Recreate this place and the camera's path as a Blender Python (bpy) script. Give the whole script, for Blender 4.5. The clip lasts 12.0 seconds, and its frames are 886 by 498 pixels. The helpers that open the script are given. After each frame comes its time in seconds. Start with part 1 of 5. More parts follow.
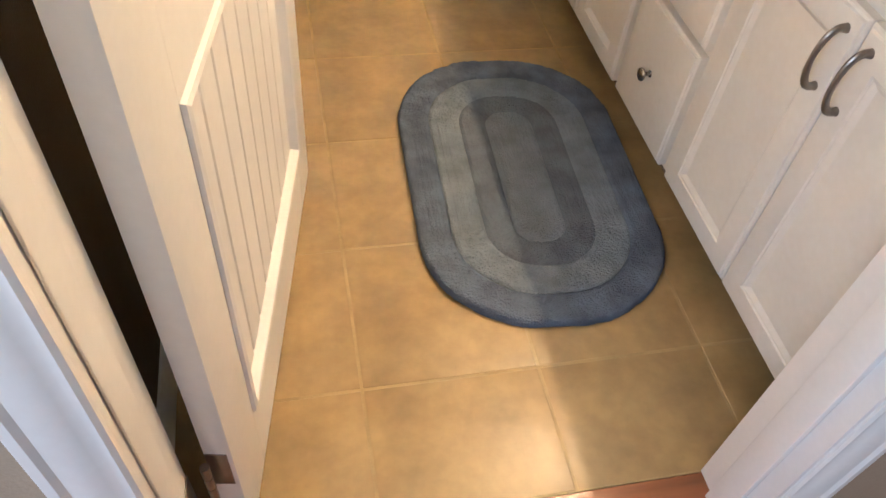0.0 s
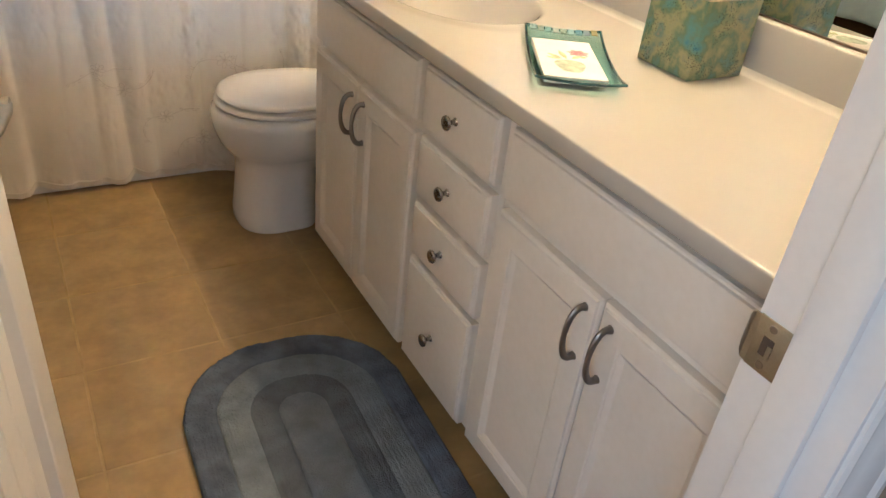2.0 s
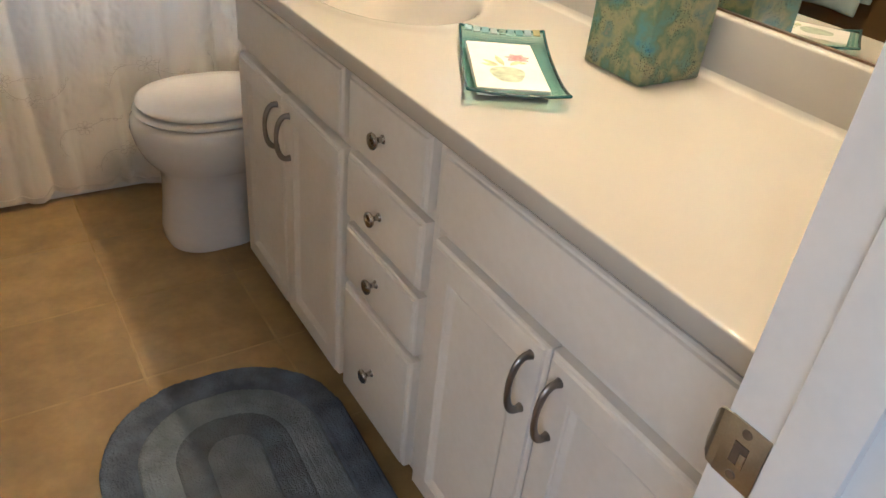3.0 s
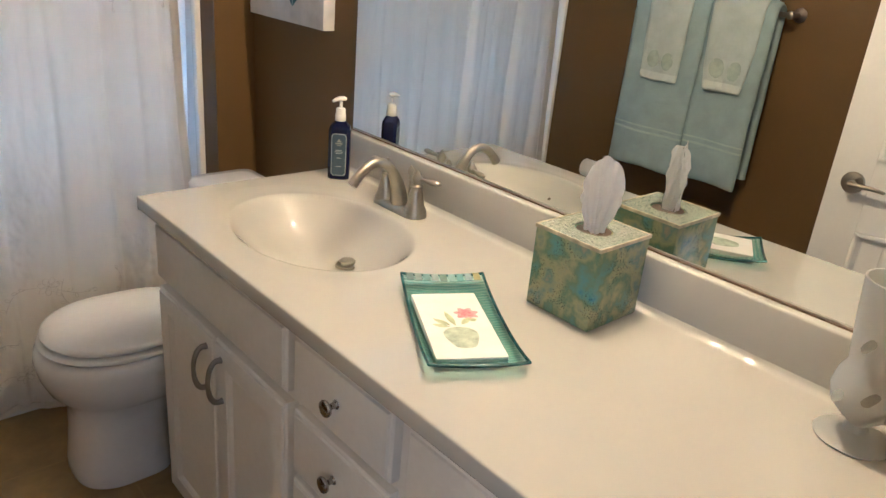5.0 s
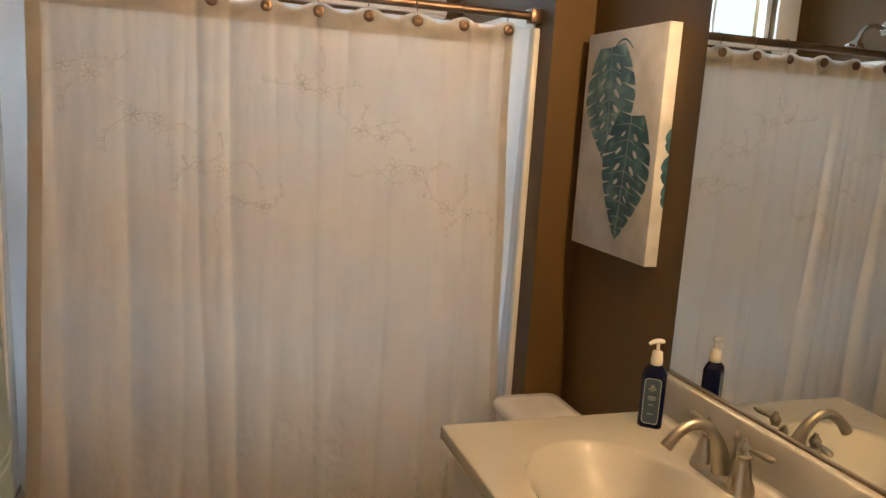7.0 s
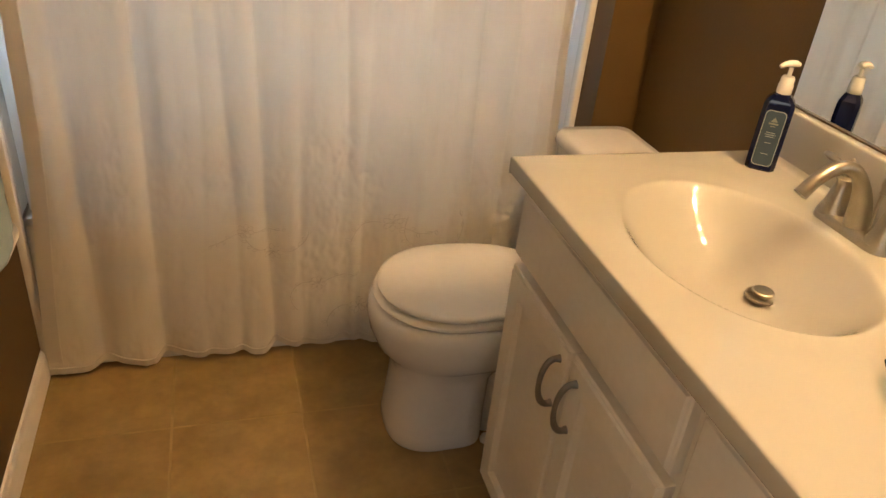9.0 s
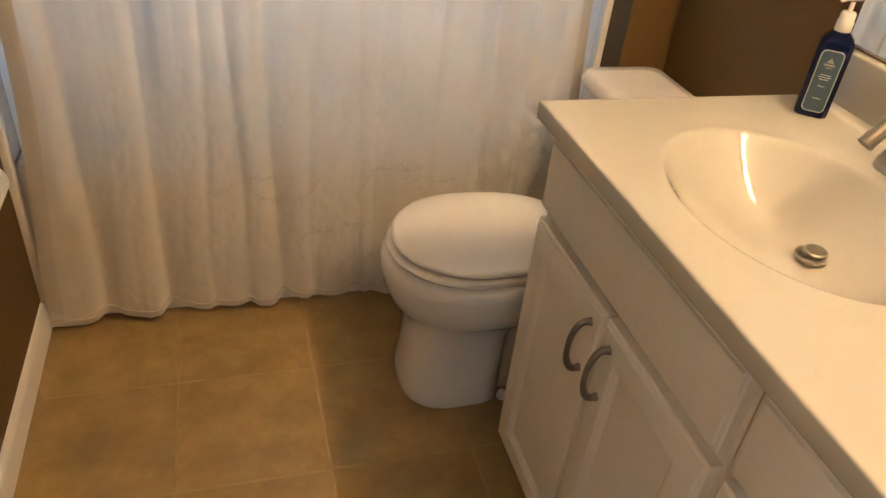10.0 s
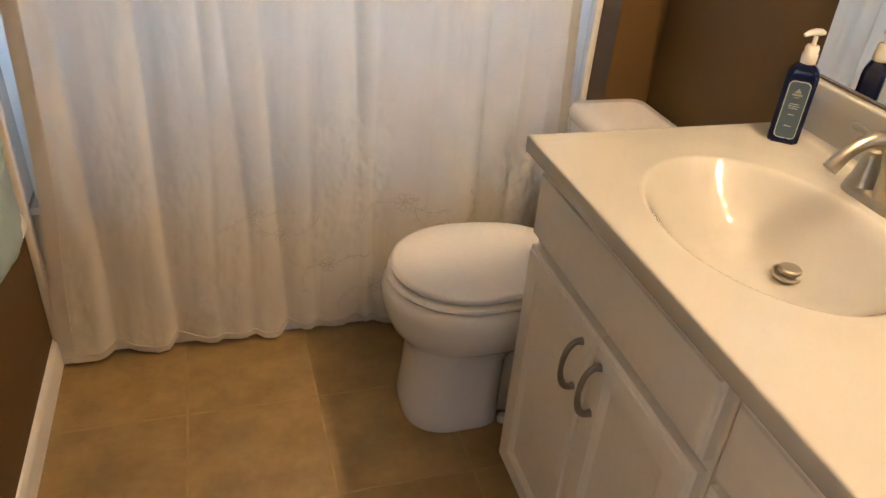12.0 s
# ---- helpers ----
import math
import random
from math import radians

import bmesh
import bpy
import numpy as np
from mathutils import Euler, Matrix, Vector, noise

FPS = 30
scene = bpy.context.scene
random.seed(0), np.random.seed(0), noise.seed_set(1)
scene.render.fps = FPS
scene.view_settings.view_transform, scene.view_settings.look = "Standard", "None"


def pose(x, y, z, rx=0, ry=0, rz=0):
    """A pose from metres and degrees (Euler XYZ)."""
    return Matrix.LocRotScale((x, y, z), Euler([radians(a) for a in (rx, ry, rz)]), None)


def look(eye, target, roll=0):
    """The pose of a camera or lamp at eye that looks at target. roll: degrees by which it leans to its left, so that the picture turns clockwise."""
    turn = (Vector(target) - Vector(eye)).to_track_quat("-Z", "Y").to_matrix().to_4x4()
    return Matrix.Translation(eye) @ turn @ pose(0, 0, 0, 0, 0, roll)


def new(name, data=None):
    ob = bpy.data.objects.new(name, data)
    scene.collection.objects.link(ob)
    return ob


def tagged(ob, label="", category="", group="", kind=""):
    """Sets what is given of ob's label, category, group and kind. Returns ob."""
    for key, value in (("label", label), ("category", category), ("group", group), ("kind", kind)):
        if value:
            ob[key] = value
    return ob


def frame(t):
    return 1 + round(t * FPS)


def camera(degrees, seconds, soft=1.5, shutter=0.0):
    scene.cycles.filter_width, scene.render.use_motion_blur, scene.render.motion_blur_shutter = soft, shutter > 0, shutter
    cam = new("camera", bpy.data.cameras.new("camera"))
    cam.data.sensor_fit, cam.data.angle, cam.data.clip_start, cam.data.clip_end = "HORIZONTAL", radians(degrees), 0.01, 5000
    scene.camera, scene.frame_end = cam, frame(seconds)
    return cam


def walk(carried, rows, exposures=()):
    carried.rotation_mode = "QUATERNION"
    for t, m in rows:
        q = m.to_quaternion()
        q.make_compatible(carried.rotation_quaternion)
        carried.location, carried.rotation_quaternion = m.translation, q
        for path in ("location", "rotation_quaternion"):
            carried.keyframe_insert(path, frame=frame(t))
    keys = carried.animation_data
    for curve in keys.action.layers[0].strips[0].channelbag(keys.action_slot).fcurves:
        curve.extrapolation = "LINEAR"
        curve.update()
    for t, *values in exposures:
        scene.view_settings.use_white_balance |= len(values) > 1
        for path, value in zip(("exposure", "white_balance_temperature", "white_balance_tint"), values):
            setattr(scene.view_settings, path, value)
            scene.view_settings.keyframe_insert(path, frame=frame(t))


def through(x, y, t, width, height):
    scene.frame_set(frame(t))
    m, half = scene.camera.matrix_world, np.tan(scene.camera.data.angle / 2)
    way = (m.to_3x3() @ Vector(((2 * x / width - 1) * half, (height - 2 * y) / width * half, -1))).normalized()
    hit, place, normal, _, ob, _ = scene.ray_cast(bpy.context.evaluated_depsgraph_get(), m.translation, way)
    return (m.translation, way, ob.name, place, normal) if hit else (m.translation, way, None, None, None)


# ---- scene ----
cam = camera(61.6, 12.0)
PATH = [
    (0, (0.033, 0.052, 1.163), (0.4, 1.302, -0.354), 7.0),
    (0.5, (0.05, 0.09, 1.18), (0.515, 1.388, -0.269), 7.0),
    (1, (0.109, 0.144, 1.279), (0.838, 1.573, 0.085), 6.6),
    (1.5, (0.101, 0.159, 1.3), (0.944, 1.612, 0.214), 6.4),
    (2, (0.109, 0.157, 1.284), (1.015, 1.585, 0.215), 6.8),
    (2.5, (0.148, 0.187, 1.257), (1.107, 1.561, 0.165), 7.1),
    (3, (0.25, 0.274, 1.273), (1.217, 1.641, 0.18), 6.2),
    (3.5, (0.26, 0.341, 1.324), (1.283, 1.732, 0.314), 3.8),
    (3.7, (0.257, 0.326, 1.328), (1.335, 1.752, 0.431), 3.4),
    (5.3, (0.224, 0.457, 1.463), (1.498, 1.814, 0.732), 4.9),
    (5.5, (0.227, 0.467, 1.477), (1.476, 1.881, 0.812), 4.3),
    (6, (0.237, 0.435, 1.561), (1.393, 2.006, 1.121), 2.6),
    (6.5, (0.178, 0.478, 1.615), (1.091, 2.226, 1.28), 1.9),
    (7, (0.279, 0.55, 1.523), (0.891, 2.423, 1.181), 3.5),
    (7.5, (0.356, 0.62, 1.489), (0.775, 2.52, 1.024), 4.8),
    (7.7, (0.332, 0.64, 1.477), (0.754, 2.52, 0.94), 6.1),
    (9.3, (0.275, 0.896, 1.364), (0.833, 2.495, 0.3), 6.2),
    (9.5, (0.276, 0.924, 1.354), (0.822, 2.507, 0.26), 6.2),
    (10, (0.278, 0.943, 1.349), (0.804, 2.503, 0.215), 6.3),
    (10.5, (0.264, 0.935, 1.353), (0.801, 2.484, 0.207), 6.2),
    (11, (0.261, 0.91, 1.371), (0.812, 2.462, 0.236), 5.7),
    (11.5, (0.26, 0.886, 1.389), (0.816, 2.456, 0.281), 5.1),
    (12, (0.26, 0.884, 1.384), (0.798, 2.489, 0.32), 4.7),
]
EXPOSURES = [(0.0, 0.8, 5250, 3), (0.5, 0.72, 5300, 3), (1.5, 0.1, 5150, 1), (2.5, 0.12, 5100, 2), (3.5, -0.15, 4750, -1), (5.5, -0.36, 4650, 2), (6.0, -0.60, 4800, 2), (6.5, -0.82, 5250, 4), (7.0, -0.92, 6400, 6), (7.5, -0.85, 7700, 8), (9.5, -0.15, 6400, 5), (10.5, -0.12, 5900, 5), (12.0, -0.1, 5600, 5)]
walk(cam, [(t, look(eye, target, roll)) for t, eye, target, roll in PATH], EXPOSURES)

# ---- world and lights ----
world = bpy.data.worlds.new("world")
scene.world = world
world.use_nodes = True
wn = world.node_tree
sky = wn.nodes.new("ShaderNodeTexSky")
sky.sky_type, sky.sun_disc = "NISHITA", False
sky.sun_elevation, sky.sun_rotation = radians(35), radians(200)
wn.nodes["Background"].inputs["Strength"].default_value = 0.12
wn.links.new(sky.outputs["Color"], wn.nodes["Background"].inputs["Color"])


def area(name, m, sx, sy, watts, colour):
    lamp = bpy.data.lights.new(name, "AREA")
    lamp.shape, lamp.size, lamp.size_y, lamp.energy, lamp.color = "RECTANGLE", sx, sy, watts, colour
    ob = new(name, lamp)
    ob.matrix_world = m
    return ob


# the sky's light falling through the high bathroom window
area("sky_daylight", look((0.49, 4.15, 3.05), (0.49, 3.55, 2.25)), 1.5, 1.1, 145, (0.72, 0.85, 1.0))
area("sky_daylight", look((0.49, 3.80, 3.15), (0.49, 3.05, 1.2)), 1.5, 0.5, 620, (0.66, 0.82, 1.0))
# two fill lamps added at unseen hall openings, standing in for daylight there
area("hall_daylight_fill", look((-1.49, -0.85, 1.70), (0.5, 0.6, 0.8)), 1.1, 0.85, 20, (0.94, 0.92, 0.98))
area("hall_daylight_fill", look((-0.15, -2.29, 1.70), (0.2, 0.3, 0.9)), 1.1, 0.85, 4, (1.0, 0.92, 0.88))
BULB = 4000.0

# ---- helpers for building ----
ORIGIN = {}


def thing(name, at, label, category, group="", kind=""):
    ob = new(name)
    ob.empty_display_size = 0.05
    ob.location = at
    ORIGIN[ob.name] = Vector(at)
    return tagged(ob, label, category, group, kind)


def finish(bm, smooth=0.0):
    bmesh.ops.recalc_face_normals(bm, faces=bm.faces)
    me = bpy.data.meshes.new("mesh")
    bm.to_mesh(me)
    bm.free()
    if smooth:
        me.polygons.foreach_set("use_smooth", [True] * len(me.polygons))
        me.set_sharp_from_angle(angle=radians(smooth))
    return me


def part(name, bm, material, parent=None, label="", smooth=35.0):
    ob = new(name, finish(bm, smooth))
    ob.data.materials.append(material)
    if parent is not None:
        ob.parent = parent
        if parent.name in ORIGIN:
            ob.matrix_parent_inverse = Matrix.Translation(-ORIGIN[parent.name])
    return tagged(ob, label)


def solo(name, bm, material, label, category, kind="", group="", smooth=35.0):
    return tagged(part(name, bm, material, None, "", smooth), label, category, group, kind)


def box(bm, x0, x1, y0, y1, z0, z1, bevel=0.0, seg=2, m=None):
    made = bmesh.ops.create_cube(bm, size=1.0, matrix=Matrix.LocRotScale(((x0 + x1) / 2, (y0 + y1) / 2, (z0 + z1) / 2), None, (abs(x1 - x0), abs(y1 - y0), abs(z1 - z0))))
    verts = made["verts"]
    if bevel:
        edges = list({e for v in verts for e in v.link_edges})
        made = bmesh.ops.bevel(bm, geom=edges, offset=bevel, segments=seg, affect="EDGES", profile=0.5)
        verts = list({v for f in made["faces"] for v in f.verts} | {v for v in verts if v.is_valid})
        seen = set(verts)
        stack = list(verts)
        while stack:
            v = stack.pop()
            for e in v.link_edges:
                o = e.other_vert(v)
                if o not in seen:
                    seen.add(o)
                    stack.append(o)
        verts = list(seen)
    if m is not None:
        bmesh.ops.transform(bm, matrix=m, verts=verts)
    return verts


def loft(bm, rings, cap=True, closed=True):
    rows = [[bm.verts.new(p) for p in ring] for ring in rings]
    n = len(rows[0])
    for a, b in zip(rows, rows[1:]):
        for i in range(n if closed else n - 1):
            j = (i + 1) % n
            bm.faces.new((a[i], a[j], b[j], b[i]))
    if cap:
        bm.faces.new(rows[0][::-1])
        bm.faces.new(rows[-1])
    return rows


def lathe(bm, profile, m=None, seg=24):
    """profile: (radius, height) pairs from below to above."""
    m = m or Matrix()
    rings = [[m @ Vector((r * math.cos(2 * math.pi * i / seg), r * math.sin(2 * math.pi * i / seg), h)) for i in range(seg)] for r, h in profile]
    return loft(bm, rings)


def tube(bm, pts, radii, seg=12, flat=1.0, up=(0, 0, 1), cap=True):
    """A round or flattened tube along pts."""
    pts = [Vector(p) for p in pts]
    if not hasattr(radii, "__len__"):
        radii = [radii] * len(pts)
    rings = []
    for i, p in enumerate(pts):
        d = (pts[min(i + 1, len(pts) - 1)] - pts[max(i - 1, 0)]).normalized()
        side = d.cross(Vector(up))
        side = side.normalized() if side.length > 1e-4 else d.orthogonal().normalized()
        over = side.cross(d).normalized()
        rings.append([p + radii[i] * (math.cos(a) * side + flat * math.sin(a) * over) for a in (2 * math.pi * k / seg for k in range(seg))])
    return loft(bm, rings, cap)


def bez(p0, p1, p2, p3, n=12):
    p0, p1, p2, p3 = Vector(p0), Vector(p1), Vector(p2), Vector(p3)
    return [p0 * (1 - t) ** 3 + p1 * 3 * t * (1 - t) ** 2 + p2 * 3 * t * t * (1 - t) + p3 * t ** 3 for t in (i / n for i in range(n + 1))]


# ---- materials ----
def material(name, base, rough=0.5, metal=0.0, vary=0.06, scale=6.0, fine=120.0, bump=0.02, depth=0.002, dark=None, patch=0.0, spec=0.5, random_tone=0.0, stretch=(1, 1, 1), coat=0.0):
    """Base colour with broad stains and fine grain, roughness that varies, and fine relief, all in metres."""
    mt = bpy.data.materials.new(name)
    mt.use_nodes = True
    nt = mt.node_tree
    bsdf = nt.nodes["Principled BSDF"]
    co = nt.nodes.new("ShaderNodeTexCoord")
    mp = nt.nodes.new("ShaderNodeMapping")
    mp.inputs["Scale"].default_value = stretch
    geo = nt.nodes.new("ShaderNodeNewGeometry")
    nt.links.new(geo.outputs["Position"], mp.inputs["Vector"])
    big = nt.nodes.new("ShaderNodeTexNoise")
    big.inputs["Scale"].default_value, big.inputs["Detail"].default_value = scale, 4
    small = nt.nodes.new("ShaderNodeTexNoise")
    small.inputs["Scale"].default_value, small.inputs["Detail"].default_value = fine, 3
    for node in (big, small):
        nt.links.new(mp.outputs["Vector"], node.inputs["Vector"])
    ramp = nt.nodes.new("ShaderNodeValToRGB")
    ramp.color_ramp.elements[0].position, ramp.color_ramp.elements[1].position = 0.32, 0.68
    lo = dark or tuple(c * (1 - 2.2 * vary) for c in base)
    hi = tuple(min(1, c * (1 + vary)) for c in base)
    ramp.color_ramp.elements[0].color, ramp.color_ramp.elements[1].color = (*lo, 1), (*hi, 1)
    nt.links.new(big.outputs["Fac"], ramp.inputs["Fac"])
    mix = nt.nodes.new("ShaderNodeMix")
    mix.data_type, mix.blend_type = "RGBA", "OVERLAY"
    mix.inputs[0].default_value = 0.12 + patch
    nt.links.new(ramp.outputs["Color"], mix.inputs[6])
    nt.links.new(small.outputs["Fac"], mix.inputs[7])
    colour = mix.outputs[2]
    if random_tone:
        info = nt.nodes.new("ShaderNodeObjectInfo")
        mr = nt.nodes.new("ShaderNodeMapRange")
        mr.inputs[3].default_value, mr.inputs[4].default_value = 1 - random_tone, 1 + random_tone
        nt.links.new(info.outputs["Random"], mr.inputs[0])
        hsv = nt.nodes.new("ShaderNodeHueSaturation")
        nt.links.new(mr.outputs[0], hsv.inputs["Value"])
        nt.links.new(colour, hsv.inputs["Color"])
        colour = hsv.outputs["Color"]
    nt.links.new(colour, bsdf.inputs["Base Color"])
    rr = nt.nodes.new("ShaderNodeMapRange")
    rr.inputs[3].default_value, rr.inputs[4].default_value = max(0.02, rough - 0.06), min(1, rough + 0.08)
    nt.links.new(big.outputs["Fac"], rr.inputs[0])
    nt.links.new(rr.outputs[0], bsdf.inputs["Roughness"])
    bsdf.inputs["Metallic"].default_value = metal
    bsdf.inputs["Specular IOR Level"].default_value = spec
    bsdf.inputs["Coat Weight"].default_value = coat
    if bump:
        bp = nt.nodes.new("ShaderNodeBump")
        bp.inputs["Strength"].default_value, bp.inputs["Distance"].default_value = min(1.0, bump * 10), depth
        nt.links.new(small.outputs["Fac"], bp.inputs["Height"])
        nt.links.new(bp.outputs["Normal"], bsdf.inputs["Normal"])
    return mt


def bsdf_of(mt):
    return mt.node_tree.nodes["Principled BSDF"]


def fabric_sheer(name, base, through, fine, depth):
    """Woven cloth that lets some light through."""
    mt = material(name, base, 0.85, vary=0.03, scale=5, fine=fine, bump=0.06, depth=depth, spec=0.15)
    nt = mt.node_tree
    tr = nt.nodes.new("ShaderNodeBsdfTranslucent")
    tr.inputs["Color"].default_value = (*base, 1)
    mx = nt.nodes.new("ShaderNodeMixShader")
    mx.inputs[0].default_value = through
    nt.links.new(bsdf_of(mt).outputs[0], mx.inputs[1])
    nt.links.new(tr.outputs[0], mx.inputs[2])
    nt.links.new(mx.outputs[0], nt.nodes["Material Output"].inputs["Surface"])
    return mt


def mottled(name, colours, scale, rough, fine=140.0, depth=0.001, spec=0.5, swirl=0.15, speck=230.0, patchy=1.7, speck_colour=(0.03, 0.045, 0.04)):
    """Several paint colours running into one another, with dark specks."""
    mt = material(name, colours[0], rough, fine=fine, bump=0.05, depth=depth, spec=spec)
    nt = mt.node_tree
    geo = nt.nodes.new("ShaderNodeNewGeometry")
    noise_a = nt.nodes.new("ShaderNodeTexNoise")
    noise_a.inputs["Scale"].default_value, noise_a.inputs["Detail"].default_value, noise_a.inputs["Distortion"].default_value = scale, 5, swirl
    nt.links.new(geo.outputs["Position"], noise_a.inputs["Vector"])
    ramp = nt.nodes.new("ShaderNodeValToRGB")
    el = ramp.color_ramp.elements
    el[0].position, el[1].position = 0.28, 0.72
    el[0].color, el[1].color = (*colours[0], 1), (*colours[-1], 1)
    for i, c in enumerate(colours[1:-1], 1):
        el.new(0.28 + 0.44 * i / (len(colours) - 1)).color = (*c, 1)
    nt.links.new(noise_a.outputs["Fac"], ramp.inputs["Fac"])
    vor = nt.nodes.new("ShaderNodeTexVoronoi")
    vor.inputs["Scale"].default_value = speck
    nt.links.new(geo.outputs["Position"], vor.inputs["Vector"])
    spots = nt.nodes.new("ShaderNodeTexNoise")
    spots.inputs["Scale"].default_value = scale * patchy
    nt.links.new(geo.outputs["Position"], spots.inputs["Vector"])
    gate = nt.nodes.new("ShaderNodeMath")
    gate.operation = "MULTIPLY"
    near = nt.nodes.new("ShaderNodeMapRange")
    near.inputs[1].default_value, near.inputs[2].default_value, near.inputs[3].default_value, near.inputs[4].default_value = 0.2, 0.38, 1, 0
    nt.links.new(vor.outputs["Distance"], near.inputs[0])
    where = nt.nodes.new("ShaderNodeMapRange")
    where.inputs[1].default_value, where.inputs[2].default_value = 0.5, 0.6
    nt.links.new(spots.outputs["Fac"], where.inputs[0])
    nt.links.new(near.outputs[0], gate.inputs[0])
    nt.links.new(where.outputs[0], gate.inputs[1])
    mx = nt.nodes.new("ShaderNodeMix")
    mx.data_type = "RGBA"
    mx.inputs[7].default_value = (*speck_colour, 1)
    nt.links.new(gate.outputs[0], mx.inputs[0])
    nt.links.new(ramp.outputs["Color"], mx.inputs[6])
    nt.links.new(mx.outputs[2], bsdf_of(mt).inputs["Base Color"])
    return mt


def glassy(name, colour, rough=0.02, ior=1.45):
    mt = bpy.data.materials.new(name)
    mt.use_nodes = True
    b = mt.node_tree.nodes["Principled BSDF"]
    b.inputs["Base Color"].default_value, b.inputs["Roughness"].default_value = (*colour, 1), rough
    b.inputs["Transmission Weight"].default_value, b.inputs["IOR"].default_value = 1.0, ior
    return mt


BROWN = material("brown_wall_paint", (0.102, 0.058, 0.0165), 0.55, vary=0.05, scale=2.5, fine=260, bump=0.05, depth=0.0012, spec=0.35)
BEIGE = material("beige_wall_paint", (0.42, 0.34, 0.25), 0.6, vary=0.04, scale=2, fine=260, bump=0.05, depth=0.0012, spec=0.3)
CEIL = material("ceiling_paint", (0.74, 0.72, 0.68), 0.85, vary=0.03, scale=2, fine=180, bump=0.08, depth=0.002, spec=0.2)
TRIM = material("white_trim_paint", (0.80, 0.79, 0.77), 0.48, vary=0.025, scale=4, fine=90, bump=0.012, depth=0.0008)
CABINET = material("painted_cabinet", (0.74, 0.70, 0.63), 0.38, vary=0.03, scale=3.5, fine=70, bump=0.012, depth=0.0008)
TILE = material("beige_ceramic_tile", (0.315, 0.214, 0.088), 0.36, vary=0.11, scale=9, fine=38, bump=0.02, depth=0.001, random_tone=0.04, patch=0.06)
GROUT = material("sandy_grout", (0.38, 0.28, 0.14), 0.9, vary=0.1, scale=12, fine=300, bump=0.08, depth=0.001, spec=0.2)
MARBLE = material("cultured_marble", (0.48, 0.467, 0.417), 0.08, vary=0.006, scale=5, fine=40, bump=0.0, spec=0.5, coat=0.3, patch=-0.115)
for link in list(bsdf_of(MARBLE).inputs["Roughness"].links):
    MARBLE.node_tree.links.remove(link)
bsdf_of(MARBLE).inputs["Roughness"].default_value = 0.04
CERAMIC = material("white_ceramic", (0.80, 0.79, 0.77), 0.10, vary=0.015, scale=6, fine=60, bump=0.0, spec=0.5)
SEAT = material("white_seat_plastic", (0.80, 0.78, 0.74), 0.22, vary=0.015, scale=6, fine=60, bump=0.0)
NICKEL = material("brushed_nickel", (0.43, 0.40, 0.335), 0.34, 1.0, vary=0.05, scale=20, fine=500, bump=0.02, depth=0.0003)
KNOB_NICKEL = material("polished_nickel_knob", (0.40, 0.36, 0.31), 0.20, 1.0, vary=0.06, scale=30, fine=500, bump=0.0)
DARK_NICKEL = material("satin_nickel_pull", (0.28, 0.255, 0.23), 0.32, 1.0, vary=0.06, scale=30, fine=500, bump=0.02, depth=0.0003)
BRONZE = material("bronze_rod", (0.20, 0.14, 0.10), 0.32, 0.9, vary=0.12, scale=14, fine=300, bump=0.02, depth=0.0003)
CHROME = material("chrome", (0.75, 0.75, 0.76), 0.08, 1.0, vary=0.02, scale=10, fine=200, bump=0.0)
RUG_BLUE = material("rug_pile_slate_blue", (0.122, 0.152, 0.212), 0.95, vary=0.16, scale=16, fine=300, bump=0.10, depth=0.008, spec=0.1)
RUG_PALE = material("rug_pile_pale_blue_grey", (0.200, 0.238, 0.285), 0.95, vary=0.13, scale=16, fine=300, bump=0.10, depth=0.008, spec=0.1)
RUG_GREY = material("rug_pile_grey", (0.130, 0.155, 0.195), 0.95, vary=0.12, scale=16, fine=300, bump=0.10, depth=0.008, spec=0.1)
RUG_CORE = material("rug_pile_core", (0.188, 0.220, 0.265), 0.95, vary=0.10, scale=16, fine=300, bump=0.10, depth=0.008, spec=0.1)
WOOD = material("red_brown_oak", (0.27, 0.095, 0.035), 0.3, vary=0.22, scale=14, fine=160, bump=0.03, depth=0.0006, stretch=(0.12, 1, 1), random_tone=0.15)
CURTAIN = fabric_sheer("linen_curtain", (0.86, 0.81, 0.73), 0.44, 420, 0.0016)
LINER = fabric_sheer("vinyl_liner", (0.86, 0.88, 0.90), 0.7, 200, 0.0003)
THREAD = material("embroidery_thread", (0.66, 0.60, 0.52), 0.8, vary=0.05, scale=30, fine=600, bump=0.05, depth=0.0006)
HEM = fabric_sheer("doubled_linen", (0.80, 0.75, 0.68), 0.5, 420, 0.0016)
TOWEL = material("aqua_terry_towel", (0.36, 0.46, 0.49), 0.95, vary=0.05, scale=14, fine=520, bump=0.10, depth=0.004, spec=0.1)
TOWEL_PALE = material("pale_aqua_terry_towel", (0.54, 0.61, 0.60), 0.95, vary=0.04, scale=14, fine=520, bump=0.10, depth=0.004, spec=0.1)
TOWEL_HEM = material("pale_towel_hem", (0.60, 0.66, 0.64), 0.85, vary=0.03, scale=20, fine=700, bump=0.05, depth=0.001, spec=0.2)
TOWEL_SPOT = material("towel_patch_sage", (0.42, 0.49, 0.45), 0.95, vary=0.06, scale=40, fine=600, bump=0.08, depth=0.002, spec=0.1)
BORDER = material("towel_woven_border", (0.42, 0.53, 0.52), 0.8, vary=0.04, scale=20, fine=700, bump=0.05, depth=0.0008, spec=0.2)
CANVAS = material("primed_canvas", (0.66, 0.66, 0.66), 0.75, vary=0.14, scale=8, fine=700, bump=0.05, depth=0.0004, spec=0.2)
